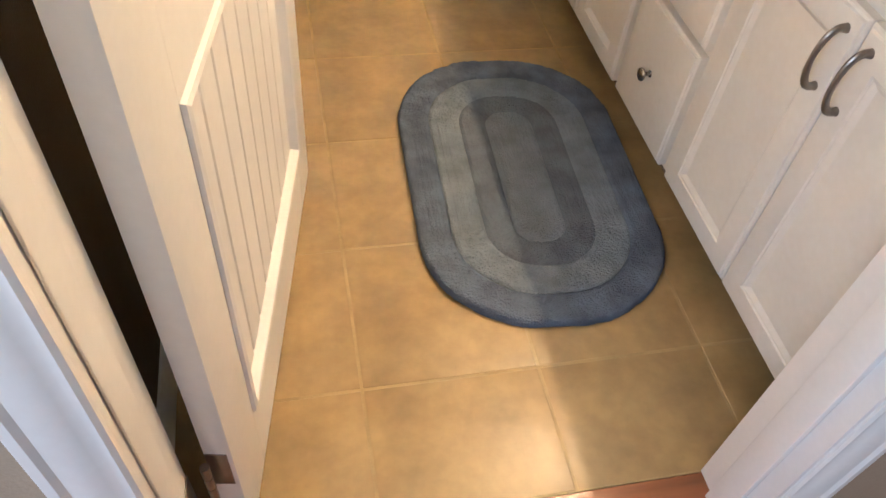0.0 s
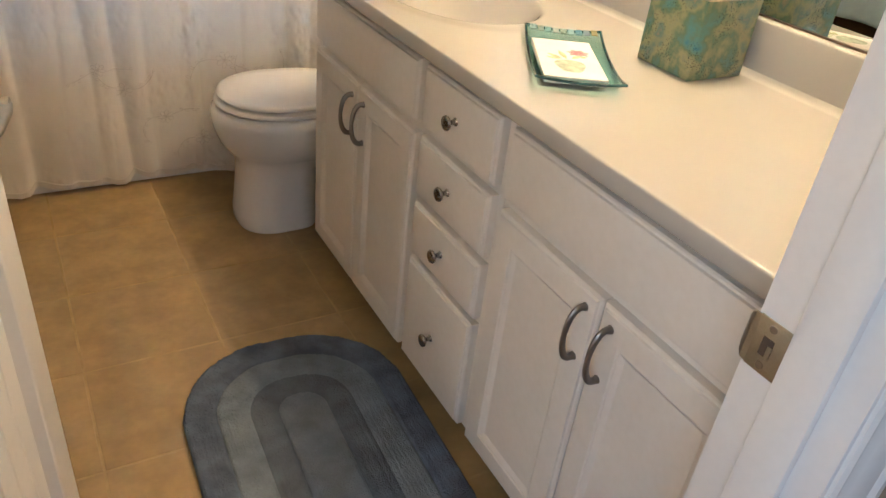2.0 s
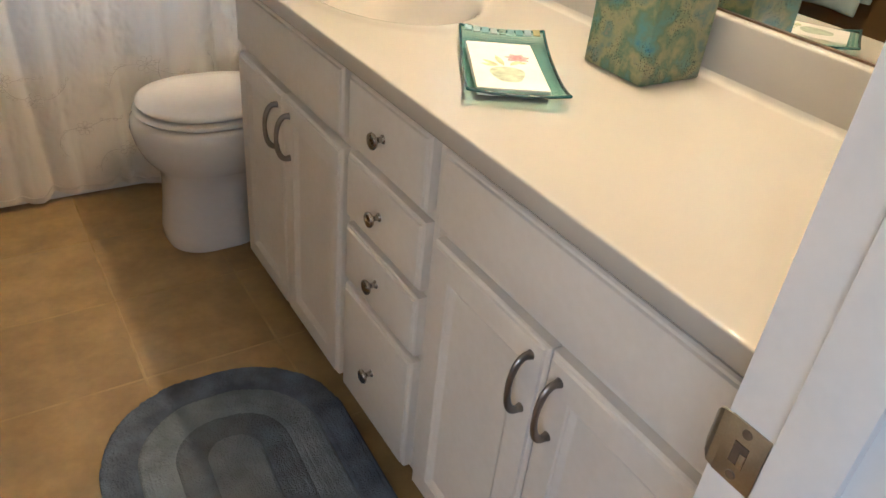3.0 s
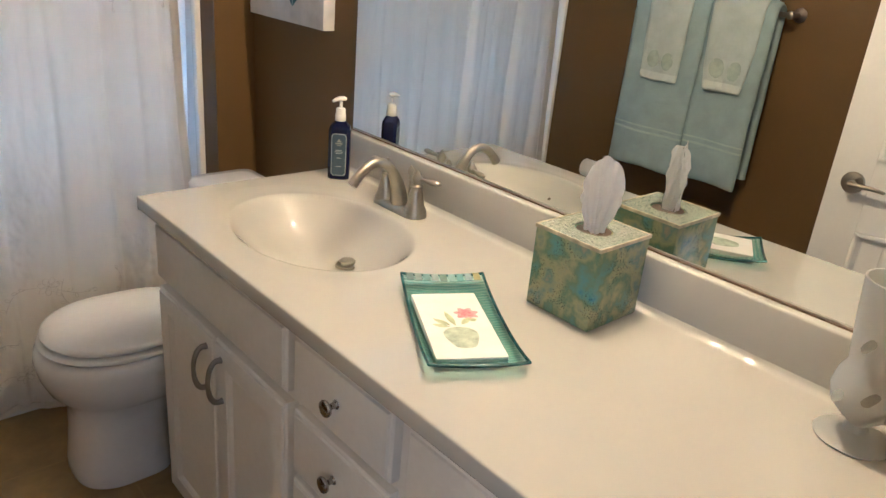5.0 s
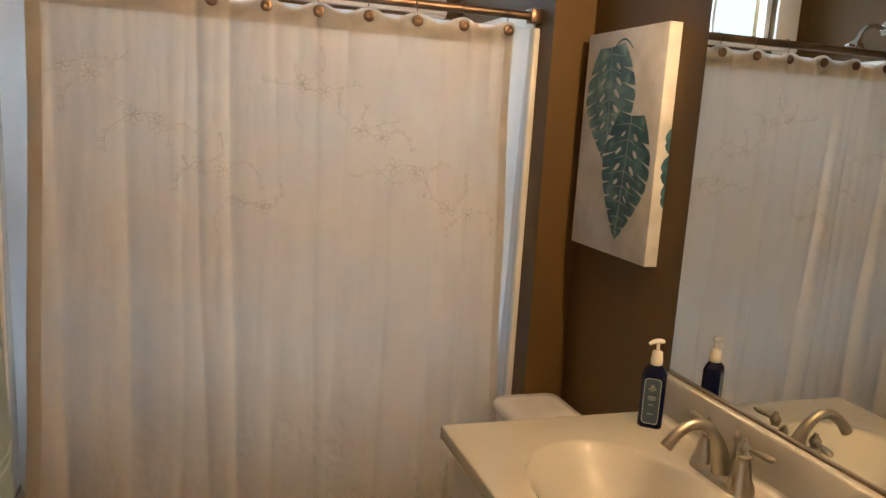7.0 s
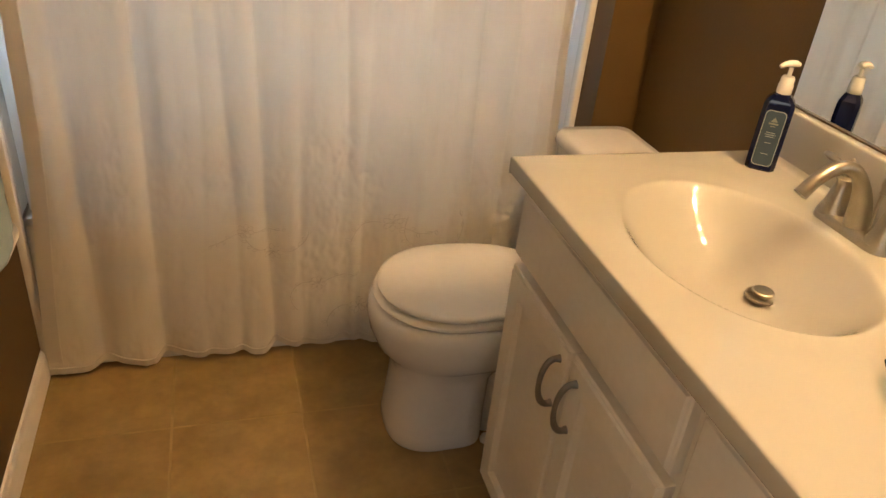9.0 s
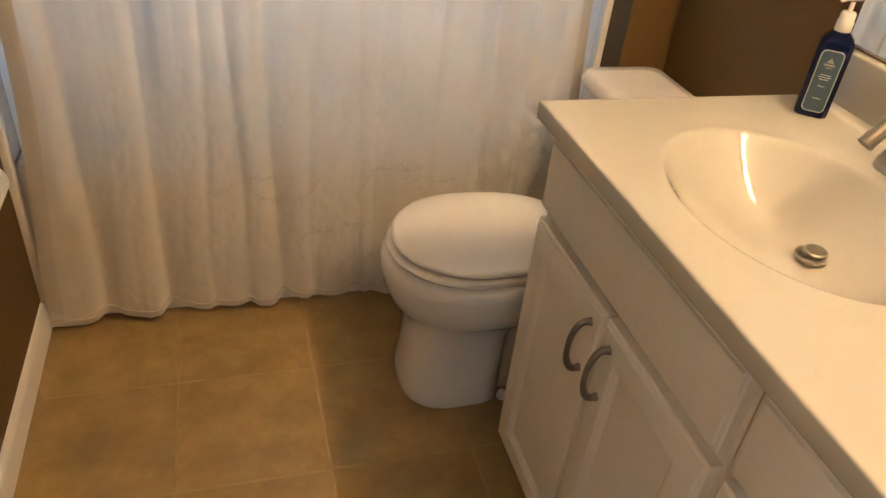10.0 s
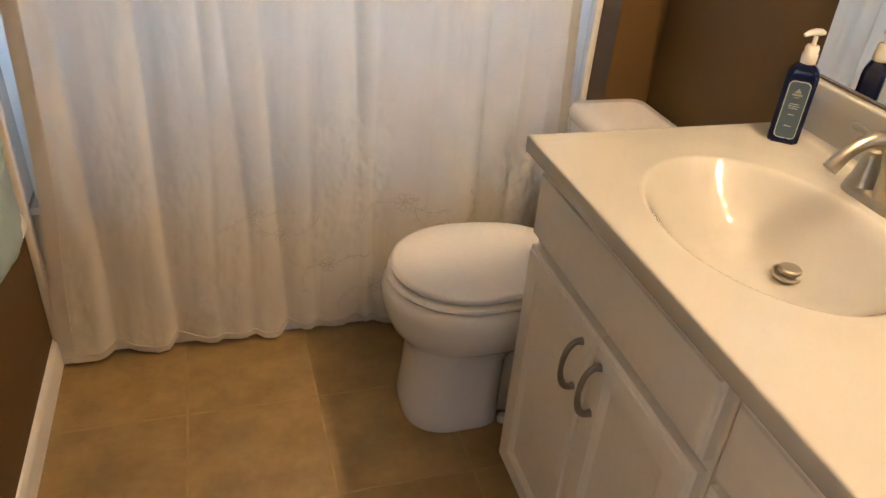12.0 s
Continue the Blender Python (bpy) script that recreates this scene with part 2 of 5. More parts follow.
LEAF_TEAL = mottled("paint_leaf_teal", [(0.04, 0.11, 0.15), (0.08, 0.18, 0.23), (0.16, 0.29, 0.33), (0.36, 0.48, 0.52)], 20, 0.6, spec=0.3)
LEAF_NAVY = mottled("paint_leaf_navy", [(0.015, 0.04, 0.075), (0.025, 0.085, 0.13), (0.055, 0.15, 0.18), (0.17, 0.29, 0.32)], 24, 0.6, spec=0.3)
LEAF_BLUE = mottled("paint_leaf_blue", [(0.02, 0.06, 0.16), (0.03, 0.12, 0.22), (0.05, 0.22, 0.26), (0.12, 0.33, 0.34)], 26, 0.6, spec=0.3)
LEAF_GREEN = mottled("paint_leaf_green", [(0.02, 0.12, 0.12), (0.04, 0.22, 0.20), (0.08, 0.30, 0.28), (0.2, 0.42, 0.42)], 26, 0.6, spec=0.3)
CANVAS_PALE = material("paint_pale_marks", (0.34, 0.44, 0.46), 0.7, vary=0.1, scale=30, fine=500, bump=0.02, depth=0.0003)
TISSUE_BOX = mottled("resin_mosaic", [(0.05, 0.19, 0.31), (0.12, 0.26, 0.24), (0.14, 0.21, 0.13), (0.29, 0.30, 0.16), (0.16, 0.23, 0.18), (0.36, 0.26, 0.17)], 17, 0.2, speck=300.0, patchy=1.3, swirl=0.1)
CRUSHED = mottled("crushed_glass_top", [(0.07, 0.10, 0.07), (0.44, 0.46, 0.38), (0.16, 0.20, 0.15), (0.66, 0.68, 0.60)], 190, 0.22, fine=300, depth=0.005, speck=210.0, patchy=0.5)
BOX_EDGE = material("worn_gilt_edge", (0.46, 0.41, 0.27), 0.5, vary=0.2, scale=40, fine=400, bump=0.04, depth=0.0006)
TISSUE = fabric_sheer("tissue_paper", (0.86, 0.84, 0.80), 0.35, 260, 0.0006)
GLASS_TEAL = glassy("teal_glass", (0.62, 0.85, 0.86), 0.05)
clear = GLASS_TEAL.node_tree.nodes.new("ShaderNodeBsdfTransparent")
clear.inputs["Color"].default_value = (0.50, 0.86, 0.79, 1)
blend = GLASS_TEAL.node_tree.nodes.new("ShaderNodeMixShader")
blend.inputs[0].default_value = 0.90
GLASS_TEAL.node_tree.links.new(bsdf_of(GLASS_TEAL).outputs[0], blend.inputs[1])
GLASS_TEAL.node_tree.links.new(clear.outputs[0], blend.inputs[2])
GLASS_TEAL.node_tree.links.new(blend.outputs[0], GLASS_TEAL.node_tree.nodes["Material Output"].inputs["Surface"])
tray_geo = GLASS_TEAL.node_tree.nodes.new("ShaderNodeNewGeometry")
tray_turn = GLASS_TEAL.node_tree.nodes.new("ShaderNodeMapping")
tray_turn.inputs["Rotation"].default_value = (0, 0, radians(31))
GLASS_TEAL.node_tree.links.new(tray_geo.outputs["Position"], tray_turn.inputs["Vector"])
ripple = GLASS_TEAL.node_tree.nodes.new("ShaderNodeTexWave")
ripple.bands_direction = "Y"
ripple.inputs["Scale"].default_value, ripple.inputs["Distortion"].default_value, ripple.inputs["Detail Scale"].default_value = 38, 2.2, 3
GLASS_TEAL.node_tree.links.new(tray_turn.outputs["Vector"], ripple.inputs["Vector"])
ripple_bump = GLASS_TEAL.node_tree.nodes.new("ShaderNodeBump")
ripple_bump.inputs["Distance"].default_value, ripple_bump.inputs["Strength"].default_value = 0.002, 0.5
GLASS_TEAL.node_tree.links.new(ripple.outputs["Fac"], ripple_bump.inputs["Height"])
GLASS_TEAL.node_tree.links.new(ripple_bump.outputs["Normal"], bsdf_of(GLASS_TEAL).inputs["Normal"])
ripple_tone = GLASS_TEAL.node_tree.nodes.new("ShaderNodeValToRGB")
ripple_tone.color_ramp.elements[0].color, ripple_tone.color_ramp.elements[1].color = (0.60, 0.83, 0.81, 1), (0.85, 0.96, 0.95, 1)
GLASS_TEAL.node_tree.links.new(ripple.outputs["Fac"], ripple_tone.inputs["Fac"])
GLASS_TEAL.node_tree.links.new(ripple_tone.outputs["Color"], clear.inputs["Color"])
GLASS_RIM = material("dark_teal_glass_rim", (0.022, 0.075, 0.078), 0.15, vary=0.2, scale=60, fine=300, bump=0.0)
NAPKIN = material("paper_napkin", (0.80, 0.79, 0.74), 0.85, vary=0.03, scale=30, fine=500, bump=0.03, depth=0.0004)
PINK = material("print_pink", (0.74, 0.16, 0.18), 0.85, vary=0.3, scale=90, fine=400, bump=0.0, dark=(0.80, 0.42, 0.40))
PINK_DEEP = material("print_deep_pink", (0.62, 0.09, 0.12), 0.85, vary=0.3, scale=120, fine=400, bump=0.0, dark=(0.72, 0.28, 0.28))
SAGE = material("print_sage", (0.47, 0.54, 0.42), 0.85, vary=0.15, scale=60, fine=400, bump=0.0)
LEAFPRINT = material("print_leaf", (0.50, 0.54, 0.33), 0.85, vary=0.15, scale=60, fine=400, bump=0.0)
BOTTLE = material("blue_bottle_plastic", (0.003, 0.006, 0.030), 0.10, vary=0.05, scale=20, fine=200, bump=0.0, spec=0.3)
LABEL = material("teal_label", (0.040, 0.072, 0.105), 0.4, vary=0.05, scale=30, fine=400, bump=0.0)
LABEL_LINE = material("label_silver_line", (0.42, 0.47, 0.48), 0.4, vary=0.05, scale=30, fine=400, bump=0.0)
LABEL_GOLD = material("label_gold_print", (0.26, 0.27, 0.24), 0.4, vary=0.05, scale=30, fine=400, bump=0.0)
PUMP = material("white_pump_plastic", (0.78, 0.76, 0.70), 0.25, vary=0.02, scale=20, fine=200, bump=0.0)
FROSTED = glassy("etched_glass", (0.90, 0.91, 0.89), 0.35)
bsdf_of(FROSTED).inputs["Transmission Weight"].default_value = 0.7
ETCH = material("etched_leaf", (0.42, 0.42, 0.38), 0.6, vary=0.1, scale=60, fine=400, bump=0.03, depth=0.0004)
# dark brown that puts the shade of recesses, holes and gaps into the colour
DARK_GAP = material("painted_gap_shade", (0.10, 0.07, 0.045), 0.8, vary=0.1, scale=8, fine=100, bump=0.02)
PAPER = material("toilet_paper", (0.82, 0.81, 0.78), 0.9, vary=0.02, scale=20, fine=300, bump=0.04, depth=0.0005)
CARD = material("cardboard_tube", (0.20, 0.14, 0.09), 0.9, vary=0.1, scale=20, fine=200, bump=0.02)
PANE = glassy("window_glass", (1, 1, 1), 0.0, 1.1)
MIRROR = bpy.data.materials.new("silvered_mirror")
MIRROR.use_nodes = True
bsdf_of(MIRROR).inputs["Base Color"].default_value = (0.86, 0.88, 0.86, 1)
bsdf_of(MIRROR).inputs["Metallic"].default_value, bsdf_of(MIRROR).inputs["Roughness"].default_value = 1.0, 0.0
SKYLIGHT = bpy.data.materials.new("bright_overcast_sky")
SKYLIGHT.use_nodes = True
bsdf_of(SKYLIGHT).inputs["Emission Color"].default_value = (0.74, 0.89, 1.0, 1)
bsdf_of(SKYLIGHT).inputs["Emission Strength"].default_value = 2.4
GLOW = bpy.data.materials.new("lit_bulb")
GLOW.use_nodes = True
bsdf_of(GLOW).inputs["Emission Color"].default_value = (1.0, 0.62, 0.31, 1)
bsdf_of(GLOW).inputs["Emission Strength"].default_value = BULB

# ---- the room ----
LEFT, RIGHT, NEAR, WING, BACK, TOP = -0.215, 1.326, 0.47, 2.50, 3.36, 2.44
ALCOVE = 1.20
HALL = 0.355
JL, JR, HEAD = -0.135, 0.655, 2.06


def boxes(*dims):
    bm = bmesh.new()
    for d in dims:
        box(bm, *d)
    return bm


solo("wall_left", boxes((LEFT - 0.12, LEFT, NEAR, BACK + 0.14, 0, TOP)), BROWN, "brown painted bathroom wall with a fine roller texture", "wall", "structure")
solo("wall_right", boxes((RIGHT, RIGHT + 0.12, NEAR, WING, 0, TOP)), BROWN, "brown painted bathroom wall behind the vanity mirror", "wall", "structure")
solo("wall_wing", boxes((ALCOVE, RIGHT + 0.12, WING, BACK + 0.14, 0, TOP)), BROWN, "brown painted return wall beside the bathtub", "wall", "structure")
WX0, WX1, WZ0, WZ1 = -0.03, 1.035, 1.93, 2.34
solo("wall_back", boxes((LEFT, ALCOVE, BACK, BACK + 0.14, 0, WZ0), (LEFT, ALCOVE, BACK, BACK + 0.14, WZ1, TOP), (LEFT, WX0, BACK, BACK + 0.14, WZ0, WZ1), (WX1, ALCOVE, BACK, BACK + 0.14, WZ0, WZ1)), BROWN, "brown painted wall with a high window above the bathtub", "wall", "structure")
solo("wall_door", boxes((-1.5, JL - 0.02, HALL + 0.004, NEAR, 0, TOP), (JR + 0.02, 1.9, HALL + 0.004, NEAR, 0, TOP), (JL - 0.02, JR + 0.02, HALL + 0.004, NEAR, HEAD + 0.02, TOP)), BROWN, "brown painted wall with the doorway in it", "wall", "structure")
solo("wall_hall_face", boxes((-1.5, JL - 0.02, HALL, HALL + 0.004, 0, TOP), (JR + 0.02, 1.9, HALL, HALL + 0.004, 0, TOP), (JL - 0.02, JR + 0.02, HALL, HALL + 0.004, HEAD + 0.02, TOP)), BEIGE, "beige painted hall wall round the doorway", "wall", "structure")
# unseen hall walls; the left and back openings are added for the fill lamps
solo("wall_hall_left", boxes((-1.62, -1.5, -2.3, -1.45, 0, TOP), (-1.62, -1.5, -0.25, NEAR, 0, TOP), (-1.62, -1.5, -1.45, -0.25, 0, 0.8), (-1.62, -1.5, -1.45, -0.25, 2.15, TOP)), BEIGE, "unseen beige painted hall wall with an opening added for a lamp", "wall", "structure")
solo("wall_hall_right", boxes((1.9, 2.02, -2.3, NEAR, 0, TOP)), BEIGE, "beige painted hall wall", "wall", "structure")
solo("wall_hall_back", boxes((-1.62, 2.02, -2.42, -2.3, 0, 0.8), (-1.62, 2.02, -2.42, -2.3, 2.15, TOP), (-1.62, -0.75, -2.42, -2.3, 0.8, 2.15), (0.45, 2.02, -2.42, -2.3, 0.8, 2.15)), BEIGE, "unseen beige painted hall wall with an opening added for a lamp", "wall", "structure")
solo("ceiling", boxes((LEFT - 0.12, RIGHT + 0.12, NEAR, BACK + 0.14, TOP, TOP + 0.1), (-1.62, 2.02, -2.42, NEAR, TOP, TOP + 0.1)), CEIL, "off-white painted ceiling", "ceiling", "structure")

solo("sky_backdrop", boxes((-4.5, 5.5, 6.0, 6.05, -1.0, 7.0)), SKYLIGHT, "bright white daylight sky outside the window", "backdrop", "structure")

# tiled floor: grout bed below, one object for every tile
floor = solo("floor", boxes((LEFT, RIGHT, NEAR, BACK, -0.06, -0.0008)), GROUT, "beige ceramic tile floor with sandy grout joints", "floor", "structure")
PITCH, GAP = 0.325, 0.004
hall_floor = solo("hall_floor", boxes((-1.5, 1.9, -2.3, NEAR, -0.06, -0.012)), DARK_GAP, "red-brown wooden plank floor in the hall", "floor", "structure")


# ---- door frame ----
def casing(x0, x1, sign):
    """Profiled casing on the hall side; x0 is the inner edge."""
    bm = bmesh.new()
    prof = [(0.0, 0.0), (0.0, 0.006), (0.004, 0.009), (0.010, 0.0085), (0.016, 0.012), (0.030, 0.016), (0.042, 0.016), (0.047, 0.020), (0.055, 0.020), (0.058, 0.016), (0.058, 0.0)]
    w = abs(x1 - x0) / 0.058
    loft(bm, [[Vector((x0 + sign * a * w, HALL - b, z)) for a, b in prof] for z in (0.0, HEAD + 0.065)])
    return bm


frame_1 = thing("door_frame_1", (0.26, NEAR, 0), "white painted wooden door frame with moulded casing", "door frame", kind="structure")
bm = bmesh.new()
box(bm, JL - 0.02, JL, HALL - 0.002, NEAR + 0.002, 0, HEAD, 0.0015)
part("jamb", bm, TRIM, frame_1)
bm = bmesh.new()
box(bm, JR, JR + 0.02, HALL - 0.002, NEAR + 0.002, 0, HEAD, 0.0015)
part("jamb", bm, TRIM, frame_1)
bm = bmesh.new()
box(bm, JL - 0.02, JR + 0.02, HALL - 0.002, NEAR + 0.002, HEAD, HEAD + 0.02, 0.0015)
part("head_jamb", bm, TRIM, frame_1)
for x0, x1 in ((JL, JL + 0.0045), (JR - 0.012, JR)):
    bm = bmesh.new()
    box(bm, x0, x1, HALL + 0.028, NEAR - 0.040, 0, HEAD, 0.003)
    part("door_stop", bm, TRIM, frame_1)
part("casing", casing(JL + 0.008, JL - 0.056, -1), TRIM, frame_1)
part("casing", casing(JR + 0.006, JR + 0.070, 1), TRIM, frame_1)
bm = bmesh.new()
box(bm, JL - 0.07, JR + 0.07, HALL - 0.018, HALL, HEAD + 0.006, HEAD + 0.066, 0.004)
part("head_casing", bm, TRIM, frame_1)
# casing on the bathroom side, clear of the vanity top and the door
bm = bmesh.new()
box(bm, JL - 0.066, JL - 0.006, NEAR, NEAR + 0.008, 0, HEAD + 0.06, 0.003)
part("inner_casing", bm, TRIM, frame_1)

bm = bmesh.new()
ZS = 0.878
box(bm, JR - 0.0016, JR, NEAR - 0.036, NEAR - 0.002, ZS - 0.0285, ZS + 0.0285, 0.0006)
lip = [(JR - 0.0016, NEAR - 0.003), (JR - 0.001, NEAR + 0.004), (JR + 0.002, NEAR + 0.009), (JR + 0.006, NEAR + 0.0125)]
for (xa, ya), (xb, yb), ha, hb in zip(lip, lip[1:], (0.0275, 0.0265, 0.022), (0.0265, 0.022, 0.015)):
    loft(bm, [[Vector((xa, ya, ZS - ha)), Vector((xa, ya, ZS + ha)), Vector((xa + 0.0016, ya, ZS + ha)), Vector((xa + 0.0016, ya, ZS - ha))],
              [Vector((xb, yb, ZS - hb)), Vector((xb, yb, ZS + hb)), Vector((xb + 0.0016, yb, ZS + hb)), Vector((xb + 0.0016, yb, ZS - hb))]])
strike = part("strike_plate", bm, NICKEL, frame_1, "brushed nickel strike plate")
# no cut-out: a dark block paints the shade inside the latch hole
bm = bmesh.new()
box(bm, JR - 0.0021, JR - 0.0012, NEAR - 0.024, NEAR - 0.012, ZS - 0.010, ZS + 0.010, 0.0)
part("latch_hole", bm, DARK_GAP, strike)
bm = bmesh.new()
box(bm, JR - 0.0028, JR - 0.0018, NEAR - 0.024, NEAR - 0.019, ZS - 0.011, ZS + 0.003, 0.0004)
part("adjusting_tab", bm, NICKEL, strike)
for dz in (-0.0205, 0.0205):
    bm = bmesh.new()
    lathe(bm, [(0.0042, 0), (0.0038, 0.0008), (0.0012, 0.0010)], pose(JR - 0.0016, NEAR - 0.018, ZS + dz, 0, -90, 0), 14)
    part("screw", bm, DARK_NICKEL, strike)

# ---- door leaf, standing open against the room ----
HINGE = Vector((-0.080, 0.490, 0.0))
AXIS = Vector((0.139, 0.767, 0.0)).normalized()
DM = Matrix.Translation(HINGE) @ Matrix(((AXIS.x, AXIS.y, 0, 0), (AXIS.y, -AXIS.x, 0, 0), (0, 0, 1, 0), (0, 0, 0, 1)))
# along the leaf, outwards from the seen face (negative is into the leaf), up
DW, DT, DH = 0.780, 0.035, 2.03
door = thing("door_1", HINGE, "white painted panel door with beadboard panels, standing open", "door", kind="structure")


def dbox(bm, a0, a1, n0, n1, z0, z1, bevel=0.0, seg=2):
    box(bm, a0, a1, n0, n1, z0, z1, bevel, seg, DM)


bm = bmesh.new()
PA0, PA1 = 0.108, 0.668
rows_z = [0.012, 0.175, 0.735, 0.955, 1.90, DH]
for a0, a1 in ((0, PA0), (PA1, DW)):
    dbox(bm, a0, a1, -DT, 0, rows_z[0], DH, 0.0015)
for z0, z1 in ((rows_z[0], rows_z[1]), (rows_z[2], rows_z[3]), (rows_z[4], DH)):
    dbox(bm, PA0, PA1, -DT + 0.0004, -0.0004, z0, z1, 0.0)
leaf = part("leaf_frame", bm, TRIM, door)
for z0, z1 in ((rows_z[1], rows_z[2]), (rows_z[3], rows_z[4])):
    bm = bmesh.new()
    dbox(bm, PA0, PA1, -DT + 0.012, -0.013, z0, z1)
    n = 8
    step = (PA1 - PA0 - 0.05) / n
    for i in range(n):
        dbox(bm, PA0 + 0.025 + i * step + 0.002, PA0 + 0.025 + (i + 1) * step - 0.002, -0.014, -0.009, z0 + 0.02, z1 - 0.02, 0.0025, 1)
        dbox(bm, PA0 + 0.025 + i * step + 0.002, PA0 + 0.025 + (i + 1) * step - 0.002, -DT + 0.009, -DT + 0.014, z0 + 0.02, z1 - 0.02, 0.0025, 1)
    panel = part("beadboard_panel", bm, TRIM, door)
    # sloping moulding round the panel, both faces
    bm = bmesh.new()
    for face, s in ((0.0, -1), (-DT, 1)):
        outer = [(PA0, z0), (PA1, z0), (PA1, z1), (PA0, z1)]
        cx, cz = (PA0 + PA1) / 2, (z0 + z1) / 2
        rings = []
        for inset, d in ((0.0, 0.0), (0.002, -0.005), (0.009, -0.007), (0.014, -0.005), (0.024, 0.012), (0.026, 0.014)):
            rings.append([DM @ Vector((a + (inset if a < cx else -inset), face + s * d, z + (inset if z < cz else -inset))) for a, z in outer])
        loft(bm, rings, cap=False)
    part("moulding", bm, TRIM, panel, smooth=20)
for zc in (0.225, 1.02, 1.80):
    bm = bmesh.new()
    for a in range(3):
        tube(bm, [(-0.113, 0.478, zc - 0.044 + a * 0.03), (-0.113, 0.478, zc - 0.017 + a * 0.03)], 0.0062, 12, up=(1, 0, 0))
    hinge = part("hinge", bm, DARK_NICKEL, door, "satin nickel butt hinge")
    bm = bmesh.new()
    dbox(bm, -0.0018, 0.0, -DT + 0.001, -0.006, zc - 0.044, zc + 0.044, 0.0006)
    part("hinge_leaf", bm, DARK_NICKEL, hinge)
    bm = bmesh.new()
    box(bm, JL, JL + 0.0018, 0.438, 0.472, zc - 0.044, zc + 0.044, 0.0006)
    part("hinge_leaf", bm, DARK_NICKEL, hinge)
for side, n0 in ((1, 0.0), (-1, -DT)):
    bm = bmesh.new()
    base = DM @ Matrix.Translation((0.712, n0, ZS)) @ pose(0, 0, 0, -90 * side, 0, 0)
    lathe(bm, [(0.033, 0), (0.033, 0.004), (0.030, 0.008), (0.020, 0.011), (0.0135, 0.013)], base, 28)
    lathe(bm, [(0.0115, 0.010), (0.0105, 0.020), (0.0115, 0.030), (0.0130, 0.038), (0.0125, 0.044)], base, 20)
    lever = part("lever_handle", bm, NICKEL, door, "brushed nickel lever handle")
    bm = bmesh.new()
    q = [DM @ Vector((0.712 - a, n0 + side * n, ZS + z)) for a, n, z in ((-0.006, 0.037, 0.0), (0.02, 0.040, 0.001), (0.05, 0.041, 0.002), (0.075, 0.040, 0.0), (0.092, 0.035, -0.004))]
    tube(bm, q, [0.0095, 0.0098, 0.0085, 0.0078, 0.0062], 14, 0.75)
    part("lever_arm", bm, NICKEL, lever)

# baseboards
bm = bmesh.new()
prof = [(0, 0), (0.012, 0), (0.012, 0.065), (0.010, 0.078), (0.005, 0.086), (0, 0.088)]
loft(bm, [[Vector((LEFT + a, y, z)) for a, z in prof] for y in (NEAR + 0.01, 2.62)])
solo("baseboard", bm, TRIM, "white painted baseboard along the brown wall", "baseboard", "structure")
bm = bmesh.new()
loft(bm, [[Vector((RIGHT - a, y, z)) for a, z in prof] for y in (1.985, WING)])
solo("baseboard", bm, TRIM, "white painted baseboard behind the toilet", "baseboard", "structure")

# ---- window above the bathtub ----
window = thing("window_1", (0.5, BACK, WZ0), "white framed window with four panes, bright daylight behind", "window", kind="structure")
bm = bmesh.new()
for d in ((WX0 - 0.115, WX0, BACK - 0.016, BACK, WZ0 - 0.03, WZ1 + 0.09), (WX1, WX1 + 0.112, BACK - 0.016, BACK, WZ0 - 0.03, WZ1 + 0.09), (WX0, WX1, BACK - 0.016, BACK, WZ1, WZ1 + 0.09)):
    box(bm, *d, bevel=0.003)
part("window_casing", bm, TRIM, window)
bm = bmesh.new()
box(bm, WX0 - 0.115, WX1 + 0.112, BACK - 0.03, BACK + 0.04, WZ0 - 0.02, WZ0 + 0.006, 0.004)
part("window_sill", bm, TRIM, window)
bm = bmesh.new()
for d in ((WX0, WX0 + 0.028, BACK + 0.03, BACK + 0.08, WZ0, WZ1), (WX1 - 0.028, WX1, BACK + 0.03, BACK + 0.08, WZ0, WZ1), (WX0, WX1, BACK + 0.031, BACK + 0.081, WZ0, WZ0 + 0.026), (WX0, WX1, BACK + 0.031, BACK + 0.081, WZ1 - 0.03, WZ1)):
    box(bm, *d, bevel=0.004)
part("window_frame", bm, TRIM, window)
for i in range(1, 4):
    bm = bmesh.new()
    x = 0.005 + 0.2515 * i
    box(bm, x - 0.007, x + 0.007, BACK + 0.045, BACK + 0.062, WZ0 + 0.026, WZ1 - 0.03, 0.002)
    part("glazing_bar", bm, TRIM, window)
for i in range(4):
    bm = bmesh.new()
    x = 0.005 + 0.2515 * i
    box(bm, x + 0.001, x + 0.2505, BACK + 0.0655, BACK + 0.0685, WZ0 + 0.02, WZ1 - 0.024)
    pane = part("pane", bm, PANE, window)
    pane.visible_shadow = False

# ---- bathtub and surround ----
tub = thing("bathtub", (0.49, 3.0, 0), "white bathtub behind the shower curtain", "bathtub")
bm = bmesh.new()
TX0, TX1, TY0, TY1, TZ = LEFT + 0.004, ALCOVE - 0.004, 2.625, BACK - 0.004, 0.45


def rrect(cx, cy, hx, hy, r, z, n=6):
    pts = []
    for sx, sy, a0 in ((1, 1, 0), (-1, 1, 90), (-1, -1, 180), (1, -1, 270)):
        for k in range(n + 1):
            a = radians(a0 + 90 * k / n)
            pts.append(Vector((cx + sx * (hx - r) + r * math.cos(a), cy + sy * (hy - r) + r * math.sin(a), z)))
    return pts


